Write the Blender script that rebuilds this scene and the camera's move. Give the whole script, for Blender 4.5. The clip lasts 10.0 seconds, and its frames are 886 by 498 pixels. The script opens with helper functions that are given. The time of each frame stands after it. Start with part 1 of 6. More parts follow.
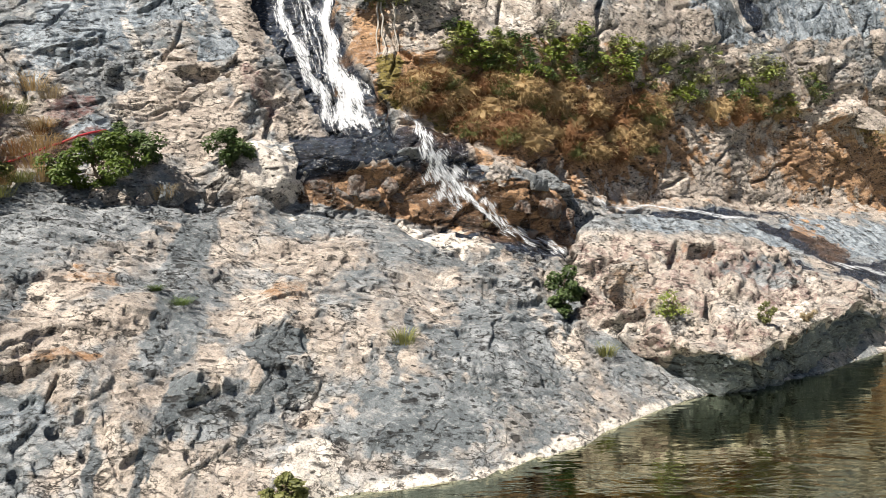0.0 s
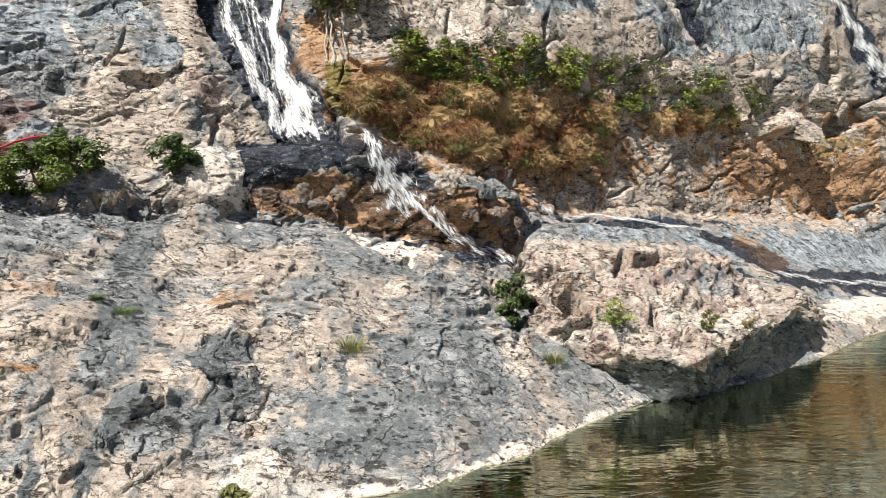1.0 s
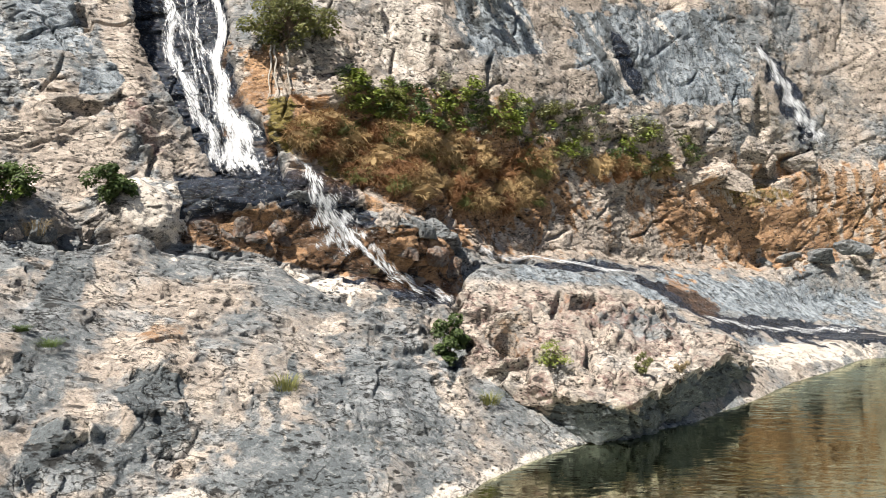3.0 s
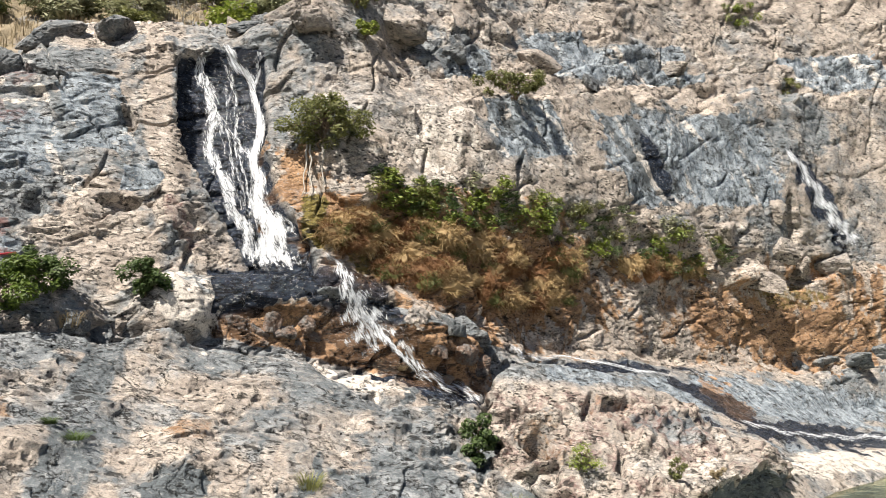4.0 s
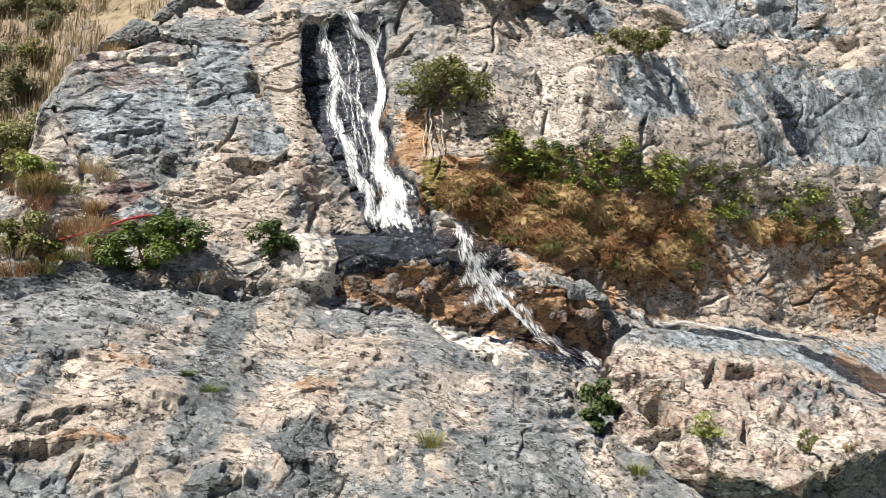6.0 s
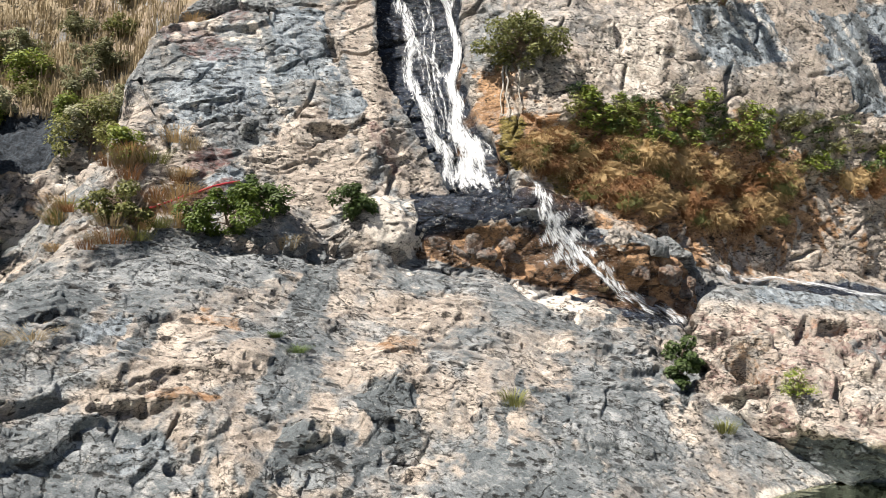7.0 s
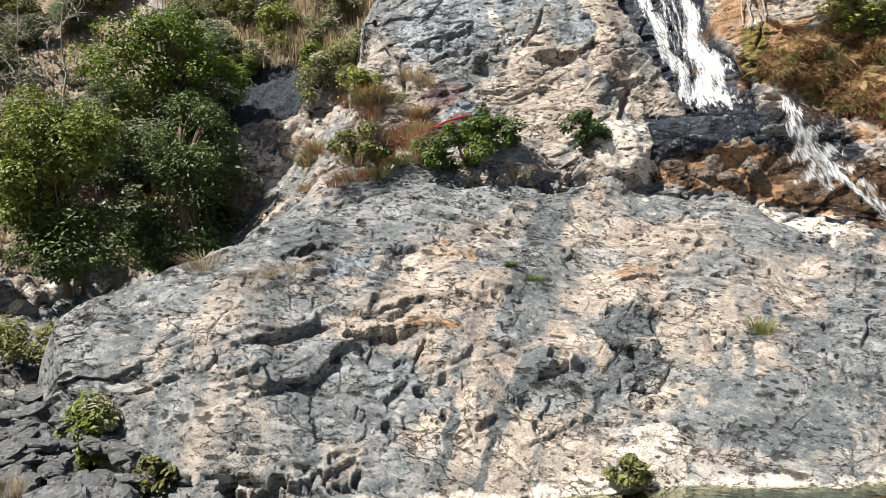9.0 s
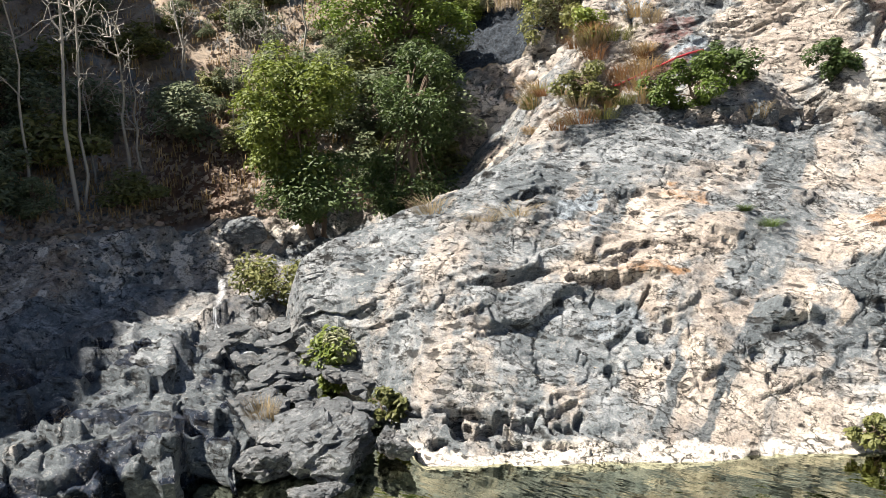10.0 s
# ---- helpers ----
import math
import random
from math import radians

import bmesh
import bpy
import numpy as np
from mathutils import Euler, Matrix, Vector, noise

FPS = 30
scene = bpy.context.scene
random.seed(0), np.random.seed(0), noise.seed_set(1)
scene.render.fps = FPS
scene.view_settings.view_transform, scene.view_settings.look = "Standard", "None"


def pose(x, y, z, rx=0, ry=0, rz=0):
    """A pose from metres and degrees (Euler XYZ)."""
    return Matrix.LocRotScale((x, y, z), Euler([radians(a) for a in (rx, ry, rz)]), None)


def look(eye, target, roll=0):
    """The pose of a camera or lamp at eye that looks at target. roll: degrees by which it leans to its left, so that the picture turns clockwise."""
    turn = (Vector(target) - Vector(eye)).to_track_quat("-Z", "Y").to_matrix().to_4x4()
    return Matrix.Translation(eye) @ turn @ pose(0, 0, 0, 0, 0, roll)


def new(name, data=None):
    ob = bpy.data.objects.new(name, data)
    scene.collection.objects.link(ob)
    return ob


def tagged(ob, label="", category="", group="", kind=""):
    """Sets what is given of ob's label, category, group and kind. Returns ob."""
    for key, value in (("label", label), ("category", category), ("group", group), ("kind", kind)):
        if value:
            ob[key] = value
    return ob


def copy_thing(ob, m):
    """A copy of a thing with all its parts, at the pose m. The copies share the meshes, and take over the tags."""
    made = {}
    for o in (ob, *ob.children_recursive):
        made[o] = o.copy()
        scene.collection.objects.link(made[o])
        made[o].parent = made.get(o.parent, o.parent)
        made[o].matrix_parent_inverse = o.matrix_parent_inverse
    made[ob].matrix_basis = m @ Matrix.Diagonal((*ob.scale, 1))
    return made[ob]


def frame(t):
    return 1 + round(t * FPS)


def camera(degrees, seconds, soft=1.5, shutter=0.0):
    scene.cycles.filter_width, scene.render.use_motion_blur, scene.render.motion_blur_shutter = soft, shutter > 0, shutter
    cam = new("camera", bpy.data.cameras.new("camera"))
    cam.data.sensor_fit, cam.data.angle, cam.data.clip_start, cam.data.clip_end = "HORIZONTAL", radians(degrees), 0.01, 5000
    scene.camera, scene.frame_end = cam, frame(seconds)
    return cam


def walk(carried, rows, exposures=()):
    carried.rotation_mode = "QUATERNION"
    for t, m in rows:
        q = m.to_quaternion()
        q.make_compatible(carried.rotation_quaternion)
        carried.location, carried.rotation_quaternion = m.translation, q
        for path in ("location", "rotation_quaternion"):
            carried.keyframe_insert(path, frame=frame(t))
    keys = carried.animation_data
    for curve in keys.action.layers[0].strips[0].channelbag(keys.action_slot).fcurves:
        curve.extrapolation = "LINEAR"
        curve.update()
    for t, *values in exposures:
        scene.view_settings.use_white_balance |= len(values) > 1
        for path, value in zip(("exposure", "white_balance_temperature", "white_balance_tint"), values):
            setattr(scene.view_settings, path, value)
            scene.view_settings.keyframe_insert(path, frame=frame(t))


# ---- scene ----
# A rocky cove: pool in front, rock slab, waterfall and overgrown cliff behind, shaded wooded hillside to one side.
# Bearings are degrees left of +y, rises are degrees above level, both from EYE, the standing place on the near bank.
EYE = (0.0, 0.0, 4.0)

cam = camera(54.86, 10.0, soft=0.5)
ROWS = [(0.0, 0.00, -6.00, 0.00), (0.5, -2.51, -5.29, -0.34), (1.0, -3.42, -5.43, -0.35), (1.5, -3.16, -6.08, -0.33),
        (2.0, -2.75, -7.18, -0.49), (2.5, -5.91, -5.76, -1.48), (2.7, -7.42, -4.68, -1.95), (3.8, -6.20, 2.76, -3.22),
        (4.0, -5.38, 3.71, -2.89), (4.5, -3.75, 4.91, -1.76), (5.0, -1.56, 4.44, -1.85), (5.2, -0.42, 3.77, -2.25),
        (6.3, 3.84, -0.29, -3.36), (6.5, 4.93, -0.95, -3.09), (7.0, 7.91, -2.16, -2.17), (7.5, 10.94, -3.03, -1.45),
        (8.0, 13.89, -3.96, -1.24), (8.5, 17.80, -5.43, -0.41), (9.0, 23.29, -7.10, 0.96), (9.5, 30.04, -8.53, 1.91),
        (10.0, 38.04, -10.38, 2.95)]
walk(cam, [(t, pose(*EYE, 90 + p, r, y)) for t, y, p, r in ROWS], exposures=[(0.0, 1.11), (4.5, 1.12), (8.0, 1.13), (9.0, 1.12), (9.5, 1.20), (10.0, 1.50)])

# ---- light ----
SUN_TO = Vector((-0.41, -0.37, 0.83)).normalized()
sky_world = bpy.data.worlds.new("sky")
scene.world = sky_world
sky_world.use_nodes = True
sky_tree = sky_world.node_tree
sky_tex = sky_tree.nodes.new("ShaderNodeTexSky")
sky_tex.sky_type = "NISHITA"
sky_tex.sun_disc = False
sky_tex.sun_elevation = math.asin(SUN_TO.z)
sky_tex.sun_rotation = math.atan2(SUN_TO.x, SUN_TO.y)
sky_tree.links.new(sky_tex.outputs[0], sky_tree.nodes["Background"].inputs[0])
sky_tree.nodes["Background"].inputs[1].default_value = 0.038
sun = new("sun", bpy.data.lights.new("sun", "SUN"))
sun.data.energy, sun.data.angle, sun.data.color = 5.0, radians(0.5), (1.0, 0.93, 0.835)
sun.matrix_world = look(SUN_TO * 60, (0, 0, 0))


# ---- noise ----
def hashed(i, j, k, s):
    n = i.astype(np.uint32) * np.uint32(374761393) + j.astype(np.uint32) * np.uint32(668265263)
    n += k.astype(np.uint32) * np.uint32(2246822519) + np.uint32((s * 3266489917 + 97) & 0xFFFFFFFF)
    n = (n ^ (n >> np.uint32(15))) * np.uint32(2654435761)
    n = (n ^ (n >> np.uint32(13))) * np.uint32(1274126177)
    return (n ^ (n >> np.uint32(16))).astype(np.float32) * np.float32(1 / 4294967296.0)


GRADS = np.array([(x, y, z) for x in (-1, 0, 1) for y in (-1, 0, 1) for z in (-1, 0, 1) if abs(x) + abs(y) + abs(z) == 2], np.float32)
SPIN = np.array(Euler((0.7, 0.5, 0.9)).to_matrix(), dtype=np.float32)


def vnoise(p, s=0):
    p = np.asarray(p, np.float32)
    c = np.floor(p)
    d = p - c
    f = d * d * d * (d * (d * 6 - 15) + 10)
    c = c.astype(np.int64)
    out = np.zeros(len(p), np.float32)
    for dx in (0, 1):
        for dy in (0, 1):
            for dz in (0, 1):
                w = (f[:, 0] if dx else 1 - f[:, 0]) * (f[:, 1] if dy else 1 - f[:, 1]) * (f[:, 2] if dz else 1 - f[:, 2])
                g = GRADS[(hashed(c[:, 0] + dx, c[:, 1] + dy, c[:, 2] + dz, s) * 11.999).astype(np.int32)]
                out += w * (g[:, 0] * (d[:, 0] - dx) + g[:, 1] * (d[:, 1] - dy) + g[:, 2] * (d[:, 2] - dz))
    return out * 1.35


def fbm(p, s=0, octaves=4, gain=0.5):
    out, amp, p = 0, 1.0, np.asarray(p, np.float32)
    for o in range(octaves):
        out = out + amp * vnoise(p, s + o * 7)
        p = (p @ SPIN) * 2.03 + 3.1
        amp *= gain
    return out


def cells(p, s=0):
    """Nearest and second distance, the cell's random value, and the offset from its centre."""
    p = np.asarray(p, np.float32)
    c = np.floor(p).astype(np.int64)
    f1 = np.full(len(p), 9.0, np.float32)
    f2 = f1.copy()
    ident = np.zeros(len(p), np.float32)
    off = np.zeros((len(p), 3), np.float32)
    for dx in (-1, 0, 1):
        for dy in (-1, 0, 1):
            for dz in (-1, 0, 1):
                i, j, k = c[:, 0] + dx, c[:, 1] + dy, c[:, 2] + dz
                q = np.stack([i + hashed(i, j, k, s), j + hashed(i, j, k, s + 1), k + hashed(i, j, k, s + 2)], 1).astype(np.float32)
                q = p - q
                d = (q * q).sum(1)
                m = d < f1
                f2 = np.where(m, f1, np.minimum(f2, d))
                f1 = np.where(m, d, f1)
                off[m] = q[m]
                ident[m] = hashed(i, j, k, s + 3)[m]
    return np.sqrt(f1), np.sqrt(f2), ident, off


def facets(p, s=0, tilt=0.9):
    """Broken-rock relief: every cell is a tilted face at a height of its own."""
    f1, f2, ident, off = cells(p, s)
    a, b = ident * 57.0 % 1.0 * 6.283, (ident * 131.0) % 1.0 * 6.283
    t = off[:, 0] * np.cos(a) + off[:, 1] * np.sin(a) * np.cos(b) + off[:, 2] * np.sin(a) * np.sin(b)
    return (ident * 2 - 1) * 0.5 + tilt * t, f2 - f1


def smooth(a, b, x):
    t = np.clip((x - a) / (b - a), 0, 1)
    return t * t * (3 - 2 * t)


def grid_mesh(name, pos, rows, cols, mat, colours=None, smoothed=True):
    me = bpy.data.meshes.new(name)
    v = pos.reshape(-1, 3).astype(np.float32)
    idx = np.arange(rows * cols).reshape(rows, cols)
    q = np.stack([idx[:-1, :-1], idx[:-1, 1:], idx[1:, 1:], idx[1:, :-1]], -1).reshape(-1, 4)
    me.vertices.add(len(v))
    me.vertices.foreach_set("co", v.ravel())
    me.loops.add(q.size)
    me.loops.foreach_set("vertex_index", q.ravel().astype(np.int32))
    me.polygons.add(len(q))
    me.polygons.foreach_set("loop_start", np.arange(0, q.size, 4, dtype=np.int32))
    me.update(calc_edges=True)
    me.polygons.foreach_set("use_smooth", np.full(len(q), smoothed))
    for key, arr in (colours or {}).items():
        at = me.attributes.new(key, "FLOAT_COLOR", "POINT")
        at.data.foreach_set("color", np.clip(arr, 0, 1).astype(np.float32).ravel())
    me.materials.append(mat)
    me.validate()
    return me


def polar(b, r, z):
    a = np.radians(b)
    return np.stack([-np.sin(a) * r, np.cos(a) * r, z + 0 * r], -1)


def spot(b, rise, r):
    a = radians(b)
    return Vector((-math.sin(a) * r, math.cos(a) * r, EYE[2] + r * math.tan(radians(rise))))


# ---- material helpers ----
def nodes_of(name):
    m = bpy.data.materials.new(name)
    m.use_nodes = True
    t = m.node_tree
    return m, t, t.nodes["Principled BSDF"]


def put(t, kind, **values):
    n = t.nodes.new(kind)
    for k, v in values.items():
        n.inputs[k.replace("_", " ")].default_value = v
    return n


def mixc(t, fac, a, b, mode="MIX"):
    n = t.nodes.new("ShaderNodeMix")
    n.data_type, n.blend_type = "RGBA", mode
    for s, v in ((n.inputs[0], fac), (n.inputs[6], a), (n.inputs[7], b)):
        if isinstance(v, (int, float)):
            s.default_value = v
        elif isinstance(v, tuple):
            s.default_value = (*v, 1)
        else:
            t.links.new(v, s)
    return n.outputs[2]


def maths(t, op, a, b=0.0, c=None):
    n = t.nodes.new("ShaderNodeMath")
    n.operation = op
    for s, v in zip(n.inputs, (a, b, c)):
        if v is None:
            continue
        if isinstance(v, (int, float)):
            s.default_value = v
        else:
            t.links.new(v, s)
    return n.outputs[0]


def ramp(t, src, lo, hi, a=0.0, b=1.0):
    n = t.nodes.new("ShaderNodeMapRange")
    n.inputs[1].default_value, n.inputs[2].default_value = lo, hi
    n.inputs[3].default_value, n.inputs[4].default_value = a, b
    t.links.new(src, n.inputs[0])
    return n.outputs[0]


def tex_noise(t, scale, detail=6.0, rough=0.6, stretch=None, distortion=0.0, turn=None):
    co = t.nodes.new("ShaderNodeTexCoord").outputs["Object"]
    if stretch or turn:
        mp = t.nodes.new("ShaderNodeMapping")
        mp.inputs["Scale"].default_value = stretch or (1, 1, 1)
        mp.inputs["Rotation"].default_value = turn or (0, 0, 0)
        t.links.new(co, mp.inputs[0])
        co = mp.outputs[0]
    n = put(t, "ShaderNodeTexNoise", Scale=scale, Detail=detail, Roughness=rough, Distortion=distortion)
    t.links.new(co, n.inputs["Vector"])
    return n.outputs["Fac"]


def bump(t, height, strength, distance, b, prev=None):
    n = put(t, "ShaderNodeBump", Strength=strength, Distance=distance)
    t.links.new(height, n.inputs["Height"])
    if prev:
        t.links.new(prev, n.inputs["Normal"])
    t.links.new(n.outputs[0], b.inputs["Normal"])
    return n.outputs[0]


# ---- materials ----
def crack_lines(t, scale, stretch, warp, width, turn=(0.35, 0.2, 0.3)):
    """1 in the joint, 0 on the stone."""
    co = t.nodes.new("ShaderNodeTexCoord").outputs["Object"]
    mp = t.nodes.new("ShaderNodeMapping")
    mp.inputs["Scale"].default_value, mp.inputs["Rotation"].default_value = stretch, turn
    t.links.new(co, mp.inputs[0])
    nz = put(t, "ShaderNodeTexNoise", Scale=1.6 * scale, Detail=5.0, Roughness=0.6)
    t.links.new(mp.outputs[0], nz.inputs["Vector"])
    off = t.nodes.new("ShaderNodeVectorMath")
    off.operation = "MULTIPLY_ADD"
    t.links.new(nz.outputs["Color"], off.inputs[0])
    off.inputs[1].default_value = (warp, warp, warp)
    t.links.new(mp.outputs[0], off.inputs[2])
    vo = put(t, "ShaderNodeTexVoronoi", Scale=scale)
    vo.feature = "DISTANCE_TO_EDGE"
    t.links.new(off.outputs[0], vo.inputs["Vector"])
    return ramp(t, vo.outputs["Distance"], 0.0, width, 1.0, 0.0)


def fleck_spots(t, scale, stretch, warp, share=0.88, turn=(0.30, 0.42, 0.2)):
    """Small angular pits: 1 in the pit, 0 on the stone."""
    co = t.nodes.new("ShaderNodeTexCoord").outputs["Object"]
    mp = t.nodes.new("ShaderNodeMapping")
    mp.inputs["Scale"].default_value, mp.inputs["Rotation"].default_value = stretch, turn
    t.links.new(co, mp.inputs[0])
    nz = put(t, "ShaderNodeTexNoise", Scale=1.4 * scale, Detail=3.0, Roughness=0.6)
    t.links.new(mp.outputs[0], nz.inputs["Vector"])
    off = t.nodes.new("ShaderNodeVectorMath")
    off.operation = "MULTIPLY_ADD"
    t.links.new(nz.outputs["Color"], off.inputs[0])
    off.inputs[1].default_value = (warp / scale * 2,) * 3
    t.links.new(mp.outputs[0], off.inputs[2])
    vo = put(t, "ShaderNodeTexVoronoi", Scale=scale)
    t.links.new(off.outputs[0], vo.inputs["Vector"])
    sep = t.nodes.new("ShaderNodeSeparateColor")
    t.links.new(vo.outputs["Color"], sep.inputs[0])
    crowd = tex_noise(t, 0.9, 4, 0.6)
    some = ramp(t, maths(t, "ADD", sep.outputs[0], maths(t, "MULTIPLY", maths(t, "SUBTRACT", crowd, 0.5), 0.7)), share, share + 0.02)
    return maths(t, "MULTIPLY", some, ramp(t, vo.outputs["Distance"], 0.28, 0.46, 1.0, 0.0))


def rock_material(name, attributes=True, warm=0.0, dim=0.22, stain=None):
    m, t, b = nodes_of(name)
    fine = tex_noise(t, 5.0, 10, 0.72)
    mid = tex_noise(t, 1.3, 9, 0.70, distortion=0.8)
    veins = tex_noise(t, 2.4, 9, 0.72, (0.7, 1.0, 1.7), 0.5, (0.24, 0.35, 0.2))
    ripple = tex_noise(t, 7.0, 8, 0.72, (0.8, 1.0, 1.3), 0.5, (0.24, 0.35, 0.2))
    grains = tex_noise(t, 45.0, 4, 0.65)
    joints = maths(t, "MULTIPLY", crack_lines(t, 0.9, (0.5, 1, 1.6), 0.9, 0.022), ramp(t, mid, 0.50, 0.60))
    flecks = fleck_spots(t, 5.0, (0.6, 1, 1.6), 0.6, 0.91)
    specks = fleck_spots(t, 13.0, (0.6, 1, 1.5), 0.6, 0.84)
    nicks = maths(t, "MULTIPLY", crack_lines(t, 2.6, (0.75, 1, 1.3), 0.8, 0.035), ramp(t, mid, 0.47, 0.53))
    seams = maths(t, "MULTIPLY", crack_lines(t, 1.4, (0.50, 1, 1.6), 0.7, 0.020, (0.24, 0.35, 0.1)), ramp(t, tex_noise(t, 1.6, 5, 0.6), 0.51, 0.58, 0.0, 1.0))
    grey = mixc(t, ramp(t, mid, 0.36, 0.64), (0.085, 0.100, 0.110), (0.33, 0.345, 0.352))
    blotch = tex_noise(t, 3.2, 6, 0.62, (0.8, 1.0, 1.25), 0.3, (0.24, 0.35, 0.2))
    grey = mixc(t, ramp(t, veins, 0.54, 0.68, 0, 0.65), grey, (0.50, 0.48, 0.45))
    grey = mixc(t, ramp(t, blotch, 0.50, 0.58, 0, 0.6), grey, (0.10, 0.118, 0.128))
    grey = mixc(t, ramp(t, ripple, 0.54, 0.70, 0, 0.7), grey, (0.105, 0.125, 0.135))
    tan = mixc(t, ramp(t, mid, 0.36, 0.64), (0.26, 0.219, 0.186), (0.56, 0.486, 0.412))
    tan = mixc(t, ramp(t, blotch, 0.54, 0.60, 0, 0.5), tan, (0.27, 0.245, 0.22))
    tan = mixc(t, ramp(t, veins, 0.53, 0.68, 0, 0.75), tan, (0.25, 0.205, 0.17))
    tan = mixc(t, ramp(t, ripple, 0.53, 0.70, 0, 0.6), tan, (0.66, 0.595, 0.515))
    if attributes:
        at = put(t, "ShaderNodeAttribute")
        at.attribute_name = "tone"
        sep = t.nodes.new("ShaderNodeSeparateColor")
        t.links.new(at.outputs["Color"], sep.inputs[0])
        at2 = put(t, "ShaderNodeAttribute")
        at2.attribute_name = "tint"
        sep2 = t.nodes.new("ShaderNodeSeparateColor")
        t.links.new(at2.outputs["Color"], sep2.inputs[0])
        f_tan, wet, rust, pale = sep.outputs[0], sep.outputs[1], sep.outputs[2], at.outputs["Alpha"]
        dark, maroon, moss = sep2.outputs[0], sep2.outputs[1], sep2.outputs[2]
        speck = maths(t, "ADD", maths(t, "MULTIPLY", maths(t, "SUBTRACT", fine, 0.5), 1.0), maths(t, "MULTIPLY", maths(t, "SUBTRACT", ripple, 0.5), 0.9))

        def soft(v, amount=0.55, lo=0.30, hi=0.70):
            return ramp(t, maths(t, "ADD", v, maths(t, "MULTIPLY", speck, amount)), lo, hi)
        col = mixc(t, soft(f_tan, 1.1, 0.18, 0.82), grey, tan)
        blue = at2.outputs["Alpha"]
        scratch = tex_noise(t, 3.0, 8, 0.7, (1.6, 1.6, 0.35), 0.6, (0.0, 0.6, 0.0))
        col = mixc(t, soft(blue, 0.7, 0.40, 0.60), col, mixc(t, ramp(t, scratch, 0.40, 0.64), (0.115, 0.142, 0.168), (0.38, 0.422, 0.452)))
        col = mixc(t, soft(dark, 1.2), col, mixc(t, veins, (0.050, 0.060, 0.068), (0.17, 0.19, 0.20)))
        col = mixc(t, soft(maroon, 1.4), col, mixc(t, veins, (0.09, 0.045, 0.045), (0.25, 0.15, 0.135)))
        col = mixc(t, soft(rust, 1.4), col, mixc(t, ramp(t, veins, .3, .7), (0.14, 0.072, 0.038), (0.50, 0.31, 0.17)))
        col = mixc(t, soft(pale, 1.4), col, mixc(t, fine, (0.50, 0.43, 0.36), (0.80, 0.75, 0.68)))
        col = mixc(t, soft(moss, 1.4), col, mixc(t, fine, (0.06, 0.055, 0.012), (0.25, 0.19, 0.05)))
        f_wet = soft(wet, 0.8)
        col = mixc(t, f_wet, col, mixc(t, rust, mixc(t, ramp(t, ripple, 0.35, 0.68), (0.005, 0.008, 0.016), (0.034, 0.047, 0.072)), mixc(t, ramp(t, veins, 0.4, 0.6), (0.03, 0.016, 0.008), (0.15, 0.085, 0.045))))
        t.links.new(ramp(t, f_wet, 0, 1, 0.88, 0.20), b.inputs["Roughness"])
        t.links.new(ramp(t, f_wet, 0, 1, 0.3, 0.25), b.inputs["Specular IOR Level"])
    else:
        f = t.nodes.new("ShaderNodeObjectInfo").outputs["Random"]
        col = mixc(t, ramp(t, maths(t, "ADD", mid, maths(t, "ADD", maths(t, "MULTIPLY", f, 0.2), warm)), 0.62, 0.85), grey, tan)
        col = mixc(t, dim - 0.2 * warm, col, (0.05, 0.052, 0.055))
        if stain:
            col = mixc(t, ramp(t, fine, 0.38, 0.56, 0, 0.9), col, mixc(t, veins, (stain[0] * 0.3, stain[1] * 0.3, stain[2] * 0.3), stain))
        b.inputs["Roughness"].default_value = 0.85 if not stain else 0.5
    chips = tex_noise(t, 15.0, 5, 0.62, (0.7, 1.0, 1.5), 0.6, (0.30, 0.42, 0.2))
    # Chips put into the colour: dark as lichen and shadowed pits, light as highlights.
    col = mixc(t, ramp(t, chips, 0.56, 0.63, 0, 0.70), col, mixc(t, 0.75, col, (0.03, 0.028, 0.026)))
    col = mixc(t, ramp(t, chips, 0.43, 0.36, 0, 0.36), col, mixc(t, 0.55, col, (0.72, 0.70, 0.66)))
    # Near-black in the joint colour paints the cracks' shade along with their dirt.
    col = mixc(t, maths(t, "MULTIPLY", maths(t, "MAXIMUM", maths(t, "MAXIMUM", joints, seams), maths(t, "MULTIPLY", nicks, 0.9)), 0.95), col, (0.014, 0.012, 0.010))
    # Pits are coloured near-black for the shade inside them.
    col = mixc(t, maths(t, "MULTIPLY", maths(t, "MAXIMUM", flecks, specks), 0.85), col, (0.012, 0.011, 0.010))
    col = mixc(t, ramp(t, grains, 0.50, 0.62, 0.0, 0.68), col, mixc(t, 0.6, col, (0.03, 0.03, 0.03)))
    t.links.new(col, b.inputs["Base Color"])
    one = bump(t, veins, 0.5, 0.05, b)
    two = bump(t, ripple, 0.6, 0.035, b, one)
    three = bump(t, fine, 0.6, 0.05, b, two)
    four = bump(t, maths(t, "SUBTRACT", 1.0, maths(t, "MAXIMUM", maths(t, "MAXIMUM", joints, seams), nicks)), 0.9, 0.05, b, three)
    five = bump(t, maths(t, "SUBTRACT", 1.0, maths(t, "MAXIMUM", flecks, specks)), 0.8, 0.05, b, four)
    bump(t, grains, 0.9, 0.02, b, five)
    return m


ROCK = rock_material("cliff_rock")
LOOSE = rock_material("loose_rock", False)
# Darker copy of the loose rock: dark stone with the bank's shade mixed in.
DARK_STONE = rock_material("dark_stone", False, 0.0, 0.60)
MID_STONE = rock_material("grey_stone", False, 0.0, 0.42)
